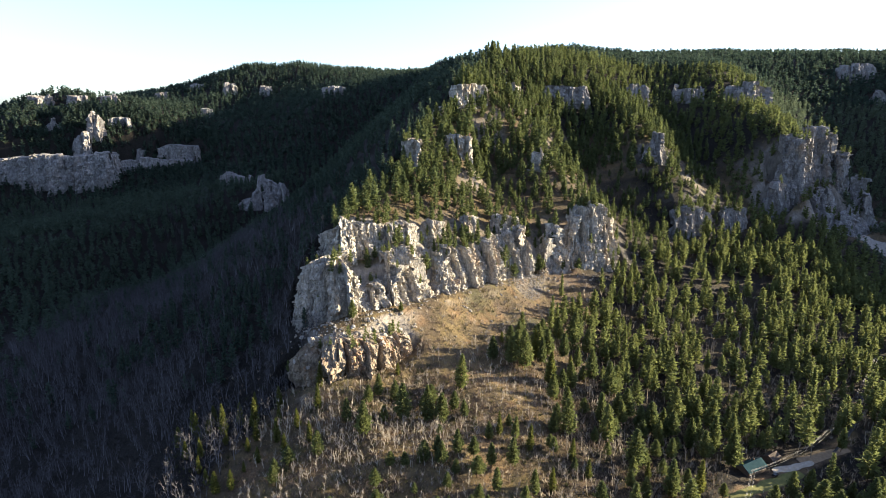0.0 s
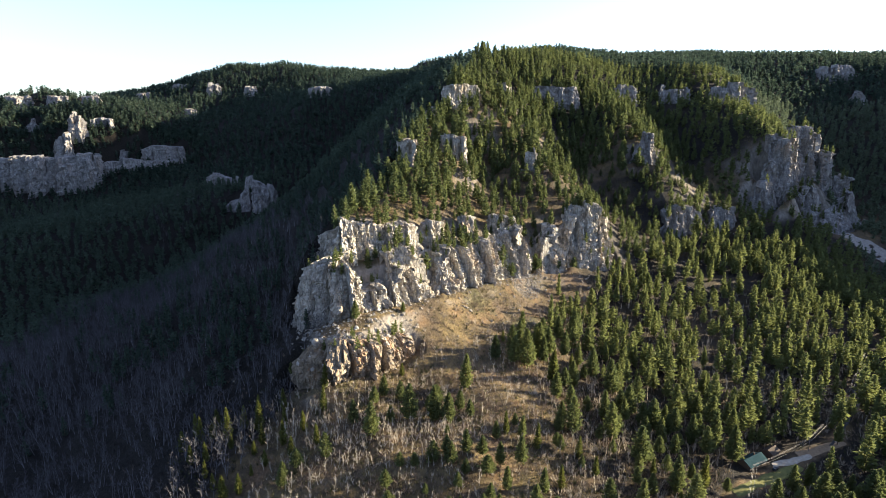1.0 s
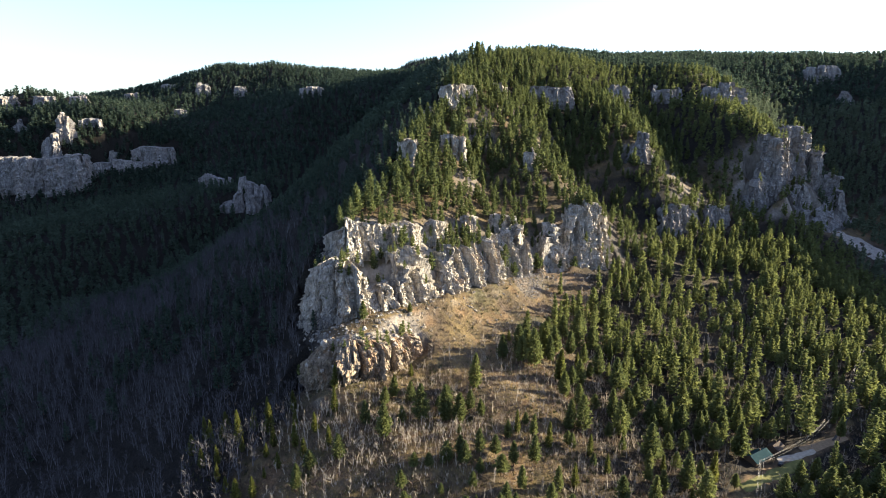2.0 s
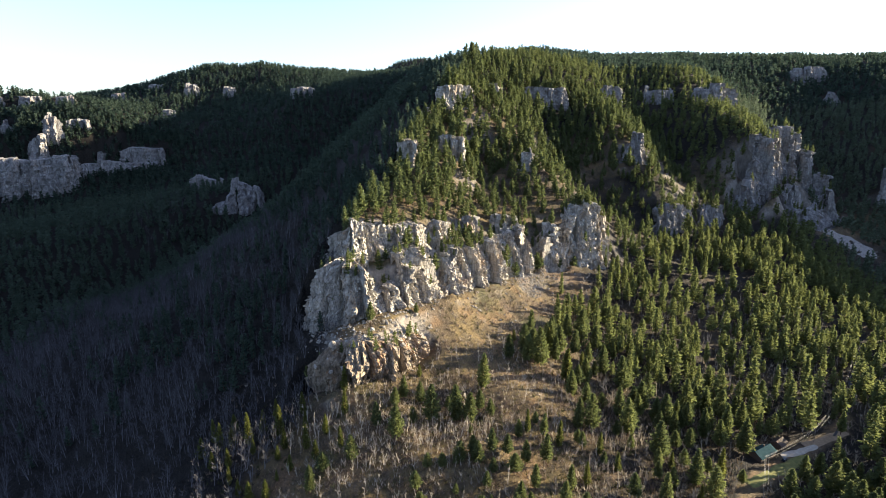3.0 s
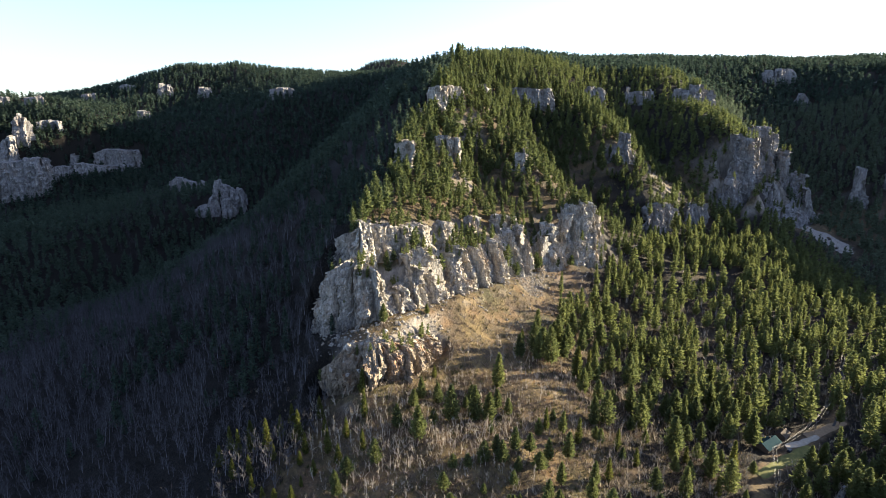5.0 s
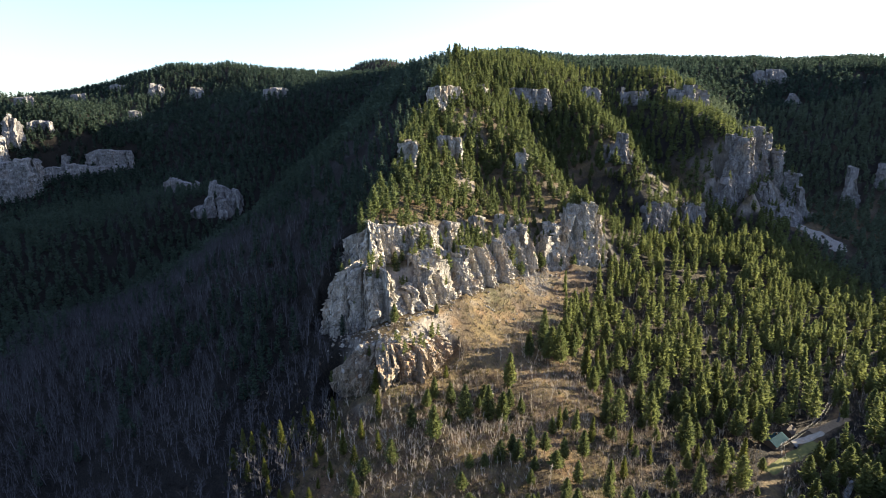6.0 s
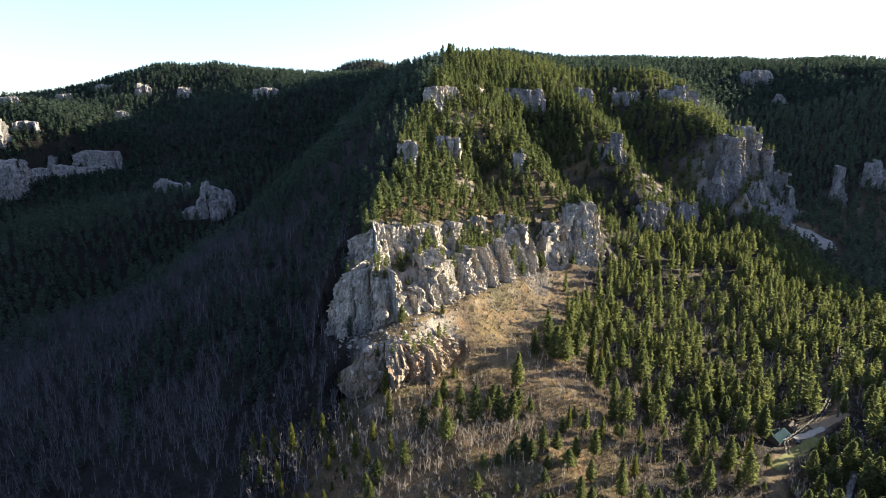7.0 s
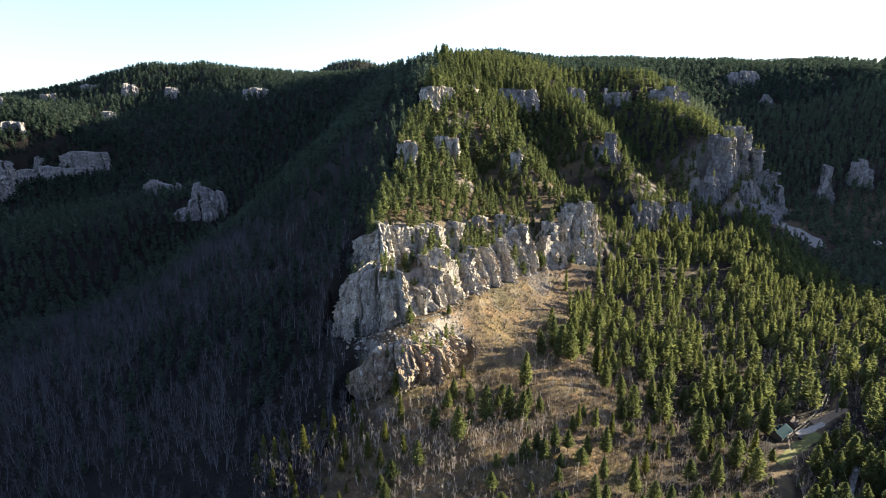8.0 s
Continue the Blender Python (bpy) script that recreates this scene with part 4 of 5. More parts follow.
masters = [tree_thing("pine_tree", t, PINE, "yellow-green ponderosa pine with an open ragged crown on dry ground") for t in near_pines]
masters += [tree_thing("spruce_tree", t, SUNLIT_SPRUCE, "dark green narrow spruce with drooping boughs") for t in near_spruces]
first = {}
standing = [(px[i], py[i], hs[i], int(r.integers(0, 6)) if r.uniform() < 0.86 else 6 + int(r.integers(0, 3))) for i in single]
standing += [(hx, hy, h, int(r.integers(0, 6))) for hx, hy, h in LONE_PINES] + [(hx, hy, h, 6 + int(r.integers(0, 3))) for hx, hy, h in LONE_SPRUCES]
for tx, ty, h, k in standing:
    wide = h * r.uniform(0.9, 1.2) * (1.32 if h < 13 else 1.05)
    m = Matrix.LocRotScale((tx, ty, float(place(tx, ty))), Euler((r.normal(0, 0.02), r.normal(0, 0.02), r.uniform(0, 6.28))), (wide, wide, h))
    first[k] = m if k not in first else first[k]
    if first[k] is not m:
        copy_thing(masters[k], m)
for k, m in first.items():
    masters[k].matrix_basis = m

mid_pines = [pine_template(s + 20, 100, 4, 0.07 + 0.05 * (s % 3), 0.20 + 0.02 * (s % 4), 0.054) for s in range(6)]
mid_mix = mid_pines + [pine_template(s + 60, 90, 4, 0.02, 0.145, 0.05) for s in range(2)]
scatter("pine_wood", mid_mix, [BARK, PINE], np.stack([px[mass], py[mass]], 1), hs[mass], "dense ponderosa pine wood on the bench", "wood")

# the pines of the sunny ridge slope
x, y, q, r = jittered(-130, 340, 374, 860, 8.0, 22)
thick = 0.5 + 0.9 * fbm(x / 36, y / 36, 0, 3, 33)
keep = (q < np.clip(0.8 + 0.8 * (thick - 0.5), 0.6, 0.97)) & (y > np.interp(x, [-84, -50, -18, 20, 58, 98, 138, 190, 262, 330], [372, 372, 386, 420, 450, 484, 498, 536, 600, 640])) & (x > crest_x(y) - 8) & (grade(x, y) < 5)
x, y = x[keep], y[keep]
z, level = perch(x, y)
ok = level > 0.8
ridge_mix = [pine_template(s + 90, 66, 4, 0.06 + 0.05 * (s % 3), 0.20 + 0.02 * (s % 4), 0.062) for s in range(6)]
scatter("pine_wood", ridge_mix, [BARK, PINE], np.stack([x[ok], y[ok]], 1), np.where(z[ok] < 124, r.uniform(8, 17, ok.sum()), r.uniform(12, 24, ok.sum())), "open pine wood on the sunny ridge slope", "wood", z=z[ok] - 0.3)

# woods of the walls and the plateaus
far_mix = [pine_template(s + 40, 22, 3, 0.02, 0.19 + 0.03 * (s % 3), 0.115) for s in range(6)]
farthest_mix = [pine_template(s + 46, 11, 3, 0.0, 0.17 + 0.02 * (s % 2), 0.17) for s in range(5)]
x, y, q, r = jittered(-1150, 1150, 330, 1750, 9.0, 23)
ridge = (x > crest_x(y) - 8) & (y < 860) & (x < 340)
bench_zone = (y < foot.max() + 60) & (x > crest_x(y)) & (x < 380)
bare_zone = (x > -360) & (x < crest_x(y) + 4) & (y < 640)
open_valley = (x < -330) & (y < 560)
ridge &= ~((x < crest_x(y) + 2) & (y < 480))
keep = ~ridge & ~(bench_zone & (y < np.interp(x, [-84, 138, 388], [372, 530, 655]))) & np.where(bare_zone, free(x, y, 0.35), free(x, y, 0.75)) & (grade(x, y) < 6.0)
keep &= q < np.where(bare_zone, 0.10 + 0.6 * smooth(-0.12, -0.35, fbm(x / 45, y / 45, 0, 3, 61)) + 0.35 * smooth(380, 430, y) * smooth(-200, -125, x), np.where(open_valley, 0.4, 0.93))
keep &= (q < 0.72) | (y < 1150)
keep &= (x < 1.12 * y + 60) & (x > -0.8 * y - 160) & ~((y > 1180) & (x > 60) & (x < 330))
split = y > 980
flank = bare_zone & ~split
flank_mix = [pine_template(s + 80, 44, 3, 0.03, 0.17 + 0.02 * (s % 3), 0.075) for s in range(4)]
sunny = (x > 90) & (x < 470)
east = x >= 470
# Needle colour follows the light: sunny pine, shade-dark spruce, haze-blue east wall.
for mix, needles, part_of, words in ((far_mix, HAZY_CONIFER, keep & ~split & east, "conifer woods on the eastern canyon wall, blued and lightened for haze"), (far_mix, PINE, keep & ~split & sunny & ~flank, "pine woods covering the sunny canyon walls"), (flank_mix, SHADED_SPRUCE, keep & flank, "spruces among the aspens of the shaded flank, darkened for shade"), (far_mix, SHADED_SPRUCE, keep & ~split & ~sunny & ~east & ~flank, "conifer woods covering the shaded canyon walls, darkened for shade"), (farthest_mix, SHADED_SPRUCE, keep & split, "conifer woods on the far walls and the rim, toned for shade and haze")):
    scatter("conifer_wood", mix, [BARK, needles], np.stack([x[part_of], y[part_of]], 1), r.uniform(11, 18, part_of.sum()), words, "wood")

x, y, q, r = jittered(-740, -420, 1044, 1150, 5.5, 56)
keep = free(x, y, 0.55) & (q < 0.8)
scatter("conifer_wood", farthest_mix, [BARK, SHADED_SPRUCE], np.stack([x[keep], y[keep]], 1), r.uniform(9, 15, keep.sum()), "firs on the steep slope above the long band, darkened for shade", "wood")

# leafless aspens and birches of the shaded flank, wood toned dark for shade
bare_mix = [bare_template(s, 15, 34, 1 + s % 3, 0.36, 0.012, 0.012) for s in range(6)]
front_mix = [bare_template(s + 9, 12, 24, 1 + s % 3, 0.28) for s in range(6)]
x, y, q, r = jittered(-400, -60, 205, 660, 5.8, 24)
patchy = np.clip(0.95 + 1.3 * fbm(x / 45, y / 45, 0, 3, 61), 0.12, 1.0)
keep = (x < crest_x(y) + 6) & free(x, y, 0.4) & (q < patchy * (0.75 + 0.25 * smooth(270, 320, y)) * (1 - 0.5 * smooth(420, 540, y) * smooth(-210, -120, x))) & (place(x, y) < 110)
scatter("leafless_wood", bare_mix, [SHADED_BARK, SHADED_TWIG], np.stack([x[keep], y[keep]], 1), r.uniform(8, 15, keep.sum()), lean=0.11, label="leafless grey aspens and birches, darkened to match the shaded flank", category="wood")
# Undergrowth added to darken the shaded ground between the stems.
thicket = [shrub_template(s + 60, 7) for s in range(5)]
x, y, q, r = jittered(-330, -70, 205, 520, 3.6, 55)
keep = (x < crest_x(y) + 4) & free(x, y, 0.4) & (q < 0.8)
scatter("scrub", thicket, [SHADE_DARK_TWIG], np.stack([x[keep], y[keep]], 1), r.uniform(1.2, 3.2, keep.sum()), "leafless thicket under the flank aspens, near black for shade", "scrub", fat=(1.2, 2.0))
x, y, q, r = jittered(-140, 330, 205, 500, 5.6, 25)
keep = free(x, y) & (y < np.interp(x, [-62, 2, 72, 154, 262, 330], [338, 394, 462, 504, 604, 645]) - 14) & (x > crest_x(y) - 4) & (q < np.clip(0.66 + 0.9 * fbm(x / 34, y / 34, 0, 3, 47), 0.08, 0.9) * smooth(0, 40, x - crest_x(y))) & (poly_distance(TALUS, x, y) > 20)
scatter("leafless_wood", front_mix, [SUNLIT_PALE_BARK, SUNLIT_PALE_TWIG], np.stack([x[keep], y[keep]], 1), r.uniform(4, 9, keep.sum()), "leafless pale aspens scattered on the front slope", "wood", lean=0.1)
x, y, q, r = jittered(-140, 10, 236, 306, 3.0, 46)
grove = 0.8 * np.exp(-((x + 88) / 30) ** 2 - ((y - 282) / 13) ** 2) + 0.7 * np.exp(-((x + 30) / 30) ** 2 - ((y - 272) / 16) ** 2)
keep = (q < 0.85 * grove) & free(x, y, 0.8)
scatter("leafless_wood", front_mix, [SUNLIT_PALE_BARK, SUNLIT_PALE_TWIG], np.stack([x[keep], y[keep]], 1), r.uniform(4, 9, keep.sum()), "grove of leafless pale birches in low sun", "wood", lean=0.1)
x, y, q, r = jittered(-800, -330, 640, 1060, 8.0, 26)
keep = (q < np.clip(1.2 * fbm(x / 90, y / 90, 0, 2, 41), 0, 0.7)) & free(x, y, 0.9)
scatter("leafless_wood", bare_mix, [SHADED_BARK, SHADED_TWIG], np.stack([x[keep], y[keep]], 1), r.uniform(8, 13, keep.sum()), "leafless thickets below the shaded band", "wood")

shrubs = [shrub_template(s, 9) for s in range(6)]
x, y, q, r = jittered(-140, 330, 200, 520, 1.65, 27)
below = y < np.interp(x, [-62, 2, 72, 154, 262, 330], [338, 394, 462, 504, 604, 645]) - 3
amount = np.clip(0.85 + 1.2 * fbm(x / 26, y / 26, 0, 3, 43), 0.2, 1.0) * np.where(y - 0.25 * x > 330, 0.3, 1.0) * np.where(x > 120, 0.4, 1.0) * (0.5 + 0.5 * smooth(0, 45, x - crest_x(y)))
amount = np.where(poly_distance(TALUS, x, y) > 22, amount, 0.24) * (1 - 0.8 * np.exp(-((x + 18) ** 2 + (y - 253) ** 2) / 250)) * (1 - 0.8 * np.exp(-((x - 32) ** 2 + (y - 312) ** 2) / 250))
keep = free(x, y, 0.7) & below & (q < amount)
for tone, chosen, low, high in ((SHRUB, q < 0.5 * amount, 0.9, 3.4), (SUNLIT_PALE_TWIG, (q >= 0.5 * amount) & (q < 0.68 * amount), 1.2, 4.0), (OLIVE, (q >= 0.68 * amount) & (q < 0.84 * amount), 0.8, 2.8), (DARK_SCRUB, q >= 0.84 * amount, 0.9, 3.6)):
    k = keep & chosen & ((x > crest_x(y) + 22) | (tone is DARK_SCRUB) | (q < 0.06))
    scatter("scrub", shrubs, [tone], np.stack([x[k], y[k]], 1), r.uniform(low, high, k.sum()), {SHRUB: "brown leafless scrub on dry grass", SUNLIT_PALE_TWIG: "pale grey leafless scrub on dry grass", OLIVE: "low olive-yellow scrub in dry grass", DARK_SCRUB: "low dark green juniper scrub"}[tone], "scrub")

# dry golden grass in the openings of the front slope
tussocks = [shrub_template(s + 30, 5) for s in range(5)]
x, y, q, r = jittered(-130, 180, 205, 345, 1.6, 38)
open_ground = smooth(0.10, -0.16, fbm(x / 38, y / 38, 0, 3, 57)) + np.exp(-((x + 18) ** 2 + (y - 255) ** 2) / 500) + np.exp(-((x - 32) ** 2 + (y - 312) ** 2) / 500)
keep = (q < 0.25 + 0.8 * open_ground) & free(x, y, 0.8) & (x > crest_x(y) + 6) & (y < np.interp(x, [-62, 2, 72], [300, 345, 400]))
scatter("dry_grass", tussocks, [STRAW], np.stack([x[keep], y[keep]], 1), r.uniform(0.5, 1.1, keep.sum()), "tussocks of dry golden grass", "grass", fat=(1.0, 1.6))

x, y, q, r = jittered(-90, 170, 372, 500, 2.4, 48)
top = np.interp(x, [-86, -54, -22, 16, 54, 94, 134], [380, 392, 418, 458, 489, 522, 536])
keep = (y > top - 16) & (y < top + 40) & (q < 0.45) & free(x, y, 0.6) & (x > crest_x(y) - 2)
for tone, chosen, words in ((OLIVE, q < 0.2, "low olive-yellow bushes above the cliff edge"), (STRAW, q >= 0.2, "tufts of golden grass above the cliff edge")):
    k = keep & chosen
    scatter("scrub", shrubs, [tone], np.stack([x[k], y[k]], 1), r.uniform(0.6, 1.9, k.sum()), words, "scrub", fat=(1.0, 1.6))

# undergrowth of the ridge slope and its gullies
x, y, q, r = jittered(-80, 400, 380, 760, 4.2, 53)
keep = (y > np.interp(x, [-84, -50, -18, 20, 58, 98, 138, 190, 262, 330, 400], [380, 384, 400, 436, 470, 500, 512, 540, 606, 648, 690])) & (x > crest_x(y)) & free(x, y, 0.7) & (q < np.clip(0.5 + 1.0 * fbm(x / 28, y / 28, 0, 3, 67), 0.12, 0.85))
for tone, chosen, words in ((OLIVE, q < 0.22, "low olive-yellow bushes under the ridge pines"), (DARK_SCRUB, (q >= 0.22) & (q < 0.55), "dark green juniper under the ridge pines"), (SHRUB, q >= 0.55, "brown leafless scrub in the ridge gullies")):
    k = keep & chosen
    scatter("scrub", shrubs, [tone], np.stack([x[k], y[k]], 1), r.uniform(1.0, 3.2, k.sum()), words, "scrub", fat=(1.1, 1.7))

# tufts and bushes on the ledges of the near cliffs
x, y, q, r = jittered(-110, 170, 300, 540, 2.6, 28)
keep = np.zeros(len(x), bool)
for cx, cy, cr in SPOTS[np.hypot(SPOTS[:, 0] - 30, SPOTS[:, 1] - 420) < 180]:
    keep |= np.hypot(x - cx, y - cy) < cr
x, y, q = x[keep], y[keep], q[keep]
z, level = perch(x, y)
ok = (level > 0.72) & (level < 1) & (q < 0.7)
ledge = [pine_template(s + 70, 14, 4, 0.02, 0.36, 0.15) for s in range(3)]
scatter("ledge_bushes", shrubs + ledge[:2], [SHRUB, PINE], np.stack([x[ok], y[ok]], 1), r.uniform(0.6, 2.2, ok.sum()), "brown and green bushes on rock ledges", "scrub", z=z[ok] - 0.1)
ok = (level > 0.75) & (level < 1) & (q > 0.84)
scatter("ledge_pines", far_mix, [BARK, PINE], np.stack([x[ok], y[ok]], 1), r.uniform(4, 8, ok.sum()), "small pines on rock ledges", "wood", z=z[ok] - 0.2)

# pines on the tops of the farther rocks
x, y, q, r = jittered(-60, 540, 500, 920, 6.0, 37)
keep = np.zeros(len(x), bool)
for cx, cy, cr in SPOTS[(SPOTS[:, 0] > -60) & (SPOTS[:, 0] < 540) & (SPOTS[:, 1] > 505)]:
    keep |= np.hypot(x - cx, y - cy) < cr * 1.1
x, y, q = x[keep], y[keep], q[keep]
z, level = perch(x, y)
ok = (level > 0.75) & (level < 1) & (q < 0.7)
scatter("ledge_pines", far_mix, [BARK, PINE], np.stack([x[ok], y[ok]], 1), r.uniform(6, 12, ok.sum()), "pines on the tops of limestone crags", "wood", z=z[ok] - 0.3)

# fallen stones below the cliffs
stones = [stone_template(s) for s in range(6)]
x, y, q, r = jittered(-90, 330, 285, 660, 2.0, 29)
drop = np.interp(x, [-90, -62, -30, 2, 36, 72, 112, 154, 210, 262, 330, 388], [345, 338, 364, 394, 430, 462, 484, 504, 560, 604, 645, 652]) - y
keep = (x > -78) & (q < 0.8 * np.exp(-np.clip(drop, 0, 99) / 14) + 0.10) & (drop > -8) & (drop < 60) & (y > np.interp(x, [-90, -60, -20, 0], [300, 300, 318, 250]))
scatter("fallen_stones", stones, [SCREE], np.stack([x[keep], y[keep]], 1), 0.3 + 1.7 * r.uniform(0, 1, keep.sum()) ** 5, "pale fallen stones below the cliffs", "stones", lean=0.3, fat=(0.8, 1.6))
x, y, q, r = jittered(-92, -16, 300, 352, 1.5, 49)
z, level = perch(x, y)
keep = (q < 0.25 + 0.6 * smooth(-0.1, 0.3, fbm(x / 9, y / 9, 0, 3, 63))) & (level > 0.6) & (z > 58) & (z < 82) & (y < np.interp(x, [-92, -66, -40, -16], [346, 335, 345, 366]))
scatter("fallen_stones", stones, [LIME], np.stack([x[keep], y[keep]], 1), 0.5 + 2.0 * r.uniform(0, 1, keep.sum()) ** 3, "broken limestone rubble on the shelf above the low cliff", "stones", lean=0.3, fat=(0.8, 1.7), z=z[keep])
x, y, q, r = jittered(50, 96, 426, 480, 0.85, 54)
keep = (poly_distance([(82, 474), (76, 463), (64, 444)], x, y) < 3 + 0.25 * np.clip(474 - y, 0, 30)) & (q < 0.8)
scatter("fallen_stones", stones, [SCREE], np.stack([x[keep], y[keep]], 1), 0.4 + 1.1 * r.uniform(0, 1, keep.sum()) ** 2, "grey scree cone between the cliffs", "stones", lean=0.3, fat=(0.9, 1.7))
x, y, q, r = jittered(430, 540, 620, 740, 3.2, 30)
keep = (poly_distance(SLIDE, x, y) < 11) & (q < 0.8)
scatter("fallen_stones", stones, [SCREE], np.stack([x[keep], y[keep]], 1), 0.5 + 1.6 * r.uniform(0, 1, keep.sum()) ** 3, "grey scree below the bastion", "stones", lean=0.3, fat=(0.8, 1.6))
x, y, q, r = jittered(-400, 700, 3150, 3560, 24, 36)
scatter("conifer_wood", farthest_mix, [BARK, SHADED_SPRUCE], np.stack([x, y], 1), r.uniform(13, 20, len(x)), "woods on a distant hill", "wood", fat=(1.2, 1.6))


# ---- the house by the creek, its drive, the power line ----
def box(bm, x0, x1, y0, y1, z0, z1, bevel=0.0):
    v = bmesh.ops.create_cube(bm, size=1.0)["verts"]
    bmesh.ops.scale(bm, vec=(x1 - x0, y1 - y0, z1 - z0), verts=v)
    bmesh.ops.translate(bm, vec=((x0 + x1) / 2, (y0 + y1) / 2, (z0 + z1) / 2), verts=v)
    if bevel:
        e = list({edge for p in v for edge in p.link_edges})
        bmesh.ops.bevel(bm, geom=e, offset=bevel, segments=2, affect="EDGES")


def rod(bm, a, b, r0, r1=None, sides=8):
    a, b = Vector(a), Vector(b)
    m = Matrix.Translation((a + b) / 2) @ (b - a).to_track_quat("Z", "Y").to_matrix().to_4x4()
    bmesh.ops.create_cone(bm, cap_ends=True, segments=sides, radius1=r0, radius2=r1 if r1 is not None else r0, depth=(b - a).length, matrix=m)


def part(name, bm, mat, parent, label=""):
    me = bpy.data.meshes.new(name)
    bm.to_mesh(me)
    bm.free()
    me.materials.append(mat)
    ob = new(name, me)
    ob.parent = parent
    return tagged(ob, label) if label else ob


TEAL = plain_material("teal_roof_metal", (0.016, 0.05, 0.056), (0.028, 0.07, 0.076), 0.6, 1.0, 0.0, 0.02)
LOGS = plain_material("dark_stained_boards", (0.06, 0.045, 0.035), (0.11, 0.08, 0.055), 2.0, 0.8)
TRIM = plain_material("pale_trim", (0.45, 0.42, 0.37), (0.55, 0.52, 0.47), 1.0, 0.7)
GLASS = plain_material("dark_window_glass", (0.02, 0.025, 0.03), (0.03, 0.035, 0.04), 1.0, 0.08)
LAWN = plain_material("lawn_grass", (0.10, 0.105, 0.035), (0.19, 0.18, 0.06), 0.35, 0.95, 0, 0.3)
GRAVEL = plain_material("pale_gravel", (0.30, 0.26, 0.20), (0.46, 0.41, 0.33), 0.7, 0.95, 0, 0.15)
DIRT = plain_material("brown_dirt", (0.20, 0.14, 0.085), (0.32, 0.23, 0.14), 0.4, 0.95, 0, 0.2)
# Road surface coloured dark to stand in for the shade it lies in.
SHADED_ROAD = plain_material("shade_dark_road", (0.04, 0.04, 0.04), (0.07, 0.068, 0.065), 1.0, 0.9)
CARPAINT = plain_material("dark_car_paint", (0.02, 0.02, 0.025), (0.03, 0.03, 0.035), 1.0, 0.25)
RUBBER = plain_material("tyre_rubber", (0.012, 0.012, 0.012), (0.02, 0.02, 0.02), 4.0, 0.8)
POLE = plain_material("weathered_pole", (0.14, 0.11, 0.085), (0.24, 0.20, 0.16), 1.5, 0.9)
WIRE = plain_material("wire_metal", (0.16, 0.155, 0.15), (0.24, 0.23, 0.22), 1.0, 0.6, 0.2)
FOAM = plain_material("creek_water", (0.05, 0.06, 0.06), (0.55, 0.56, 0.55), 0.45, 0.15, 0, 0.3)


def sheet(name, line, width, mat, label, lift, category, ends=0.6, ragged=0.2):
    """A strip of ground cover laid on the land along a plan line."""
    dense = np.array(sampled([(*p, 0) for p in line], 1.5))[:, :2]
    way = np.gradient(dense, axis=0)
    way /= np.linalg.norm(way, axis=1, keepdims=True)
    side = np.stack([-way[:, 1], way[:, 0]], 1)
    n = 7
    s_ = np.linspace(0, 1, len(dense))
    w = width * (0.9 + ragged * vnoise(s_ * len(dense) / 5, 0.3, 0.7, len(name))) * np.clip(np.minimum(s_, 1 - s_) * 8 + ends, 0, 1)
    u = np.linspace(-0.5, 0.5, n)
    P = dense[:, None] + side[:, None] * (w[:, None] * u[None])[..., None]
    P = P + ragged * 3 * np.stack([vnoise(P[..., 0] / 4, P[..., 1] / 4, 0.2, 3), vnoise(P[..., 0] / 4, P[..., 1] / 4, 0.2, 4)], -1)
    Z = place(P[..., 0], P[..., 1]) + lift - (0.5 + 3 * ragged) * (np.abs(u) > 0.49)[None] + ragged * vnoise(P[..., 0] / 3, P[..., 1] / 3, 0.4, 9)
    ob = mesh_object(name, np.concatenate([P, Z[..., None]], -1).reshape(-1, 3), grid_faces(n, len(dense)), [mat], smooth_shade=True)
    return tagged(ob, label, category, kind="structure")


sheet("lawn", [(152, 271), (166, 279), (184, 288), (204, 297)], 9.5, LAWN, "sunlit green lawn before the house", 0.25, "lawn")
sheet("driveway", [(188, 298), (200, 301), (216, 306)], 6, GRAVEL, "pale gravel drive beside the house", 0.32, "driveway")
sheet("dirt_bank", [(208, 306), (222, 310), (243, 317)], 9, DIRT, "brown dirt bank beside the drive", 0.28, "ground")
sheet("road", [(232, 313), (262, 340), (300, 385), (396, 474), (470, 530), (560, 590)], 3.4, SHADED_ROAD, "narrow road along the creek, darkened for the shade there", 0.3, "road")
sheet("scree_fan", [(458, 708), (474, 690), (492, 668), (512, 644), (522, 630)], 42, SCREE, "pale grey scree chute below the bastion", 0.3, "scree", 0.25, 0.7)
sheet("water", [(168, 236), (182, 250), (192, 258), (206, 268)], 4, FOAM, "white riffles of the creek", 0.3, "creek")


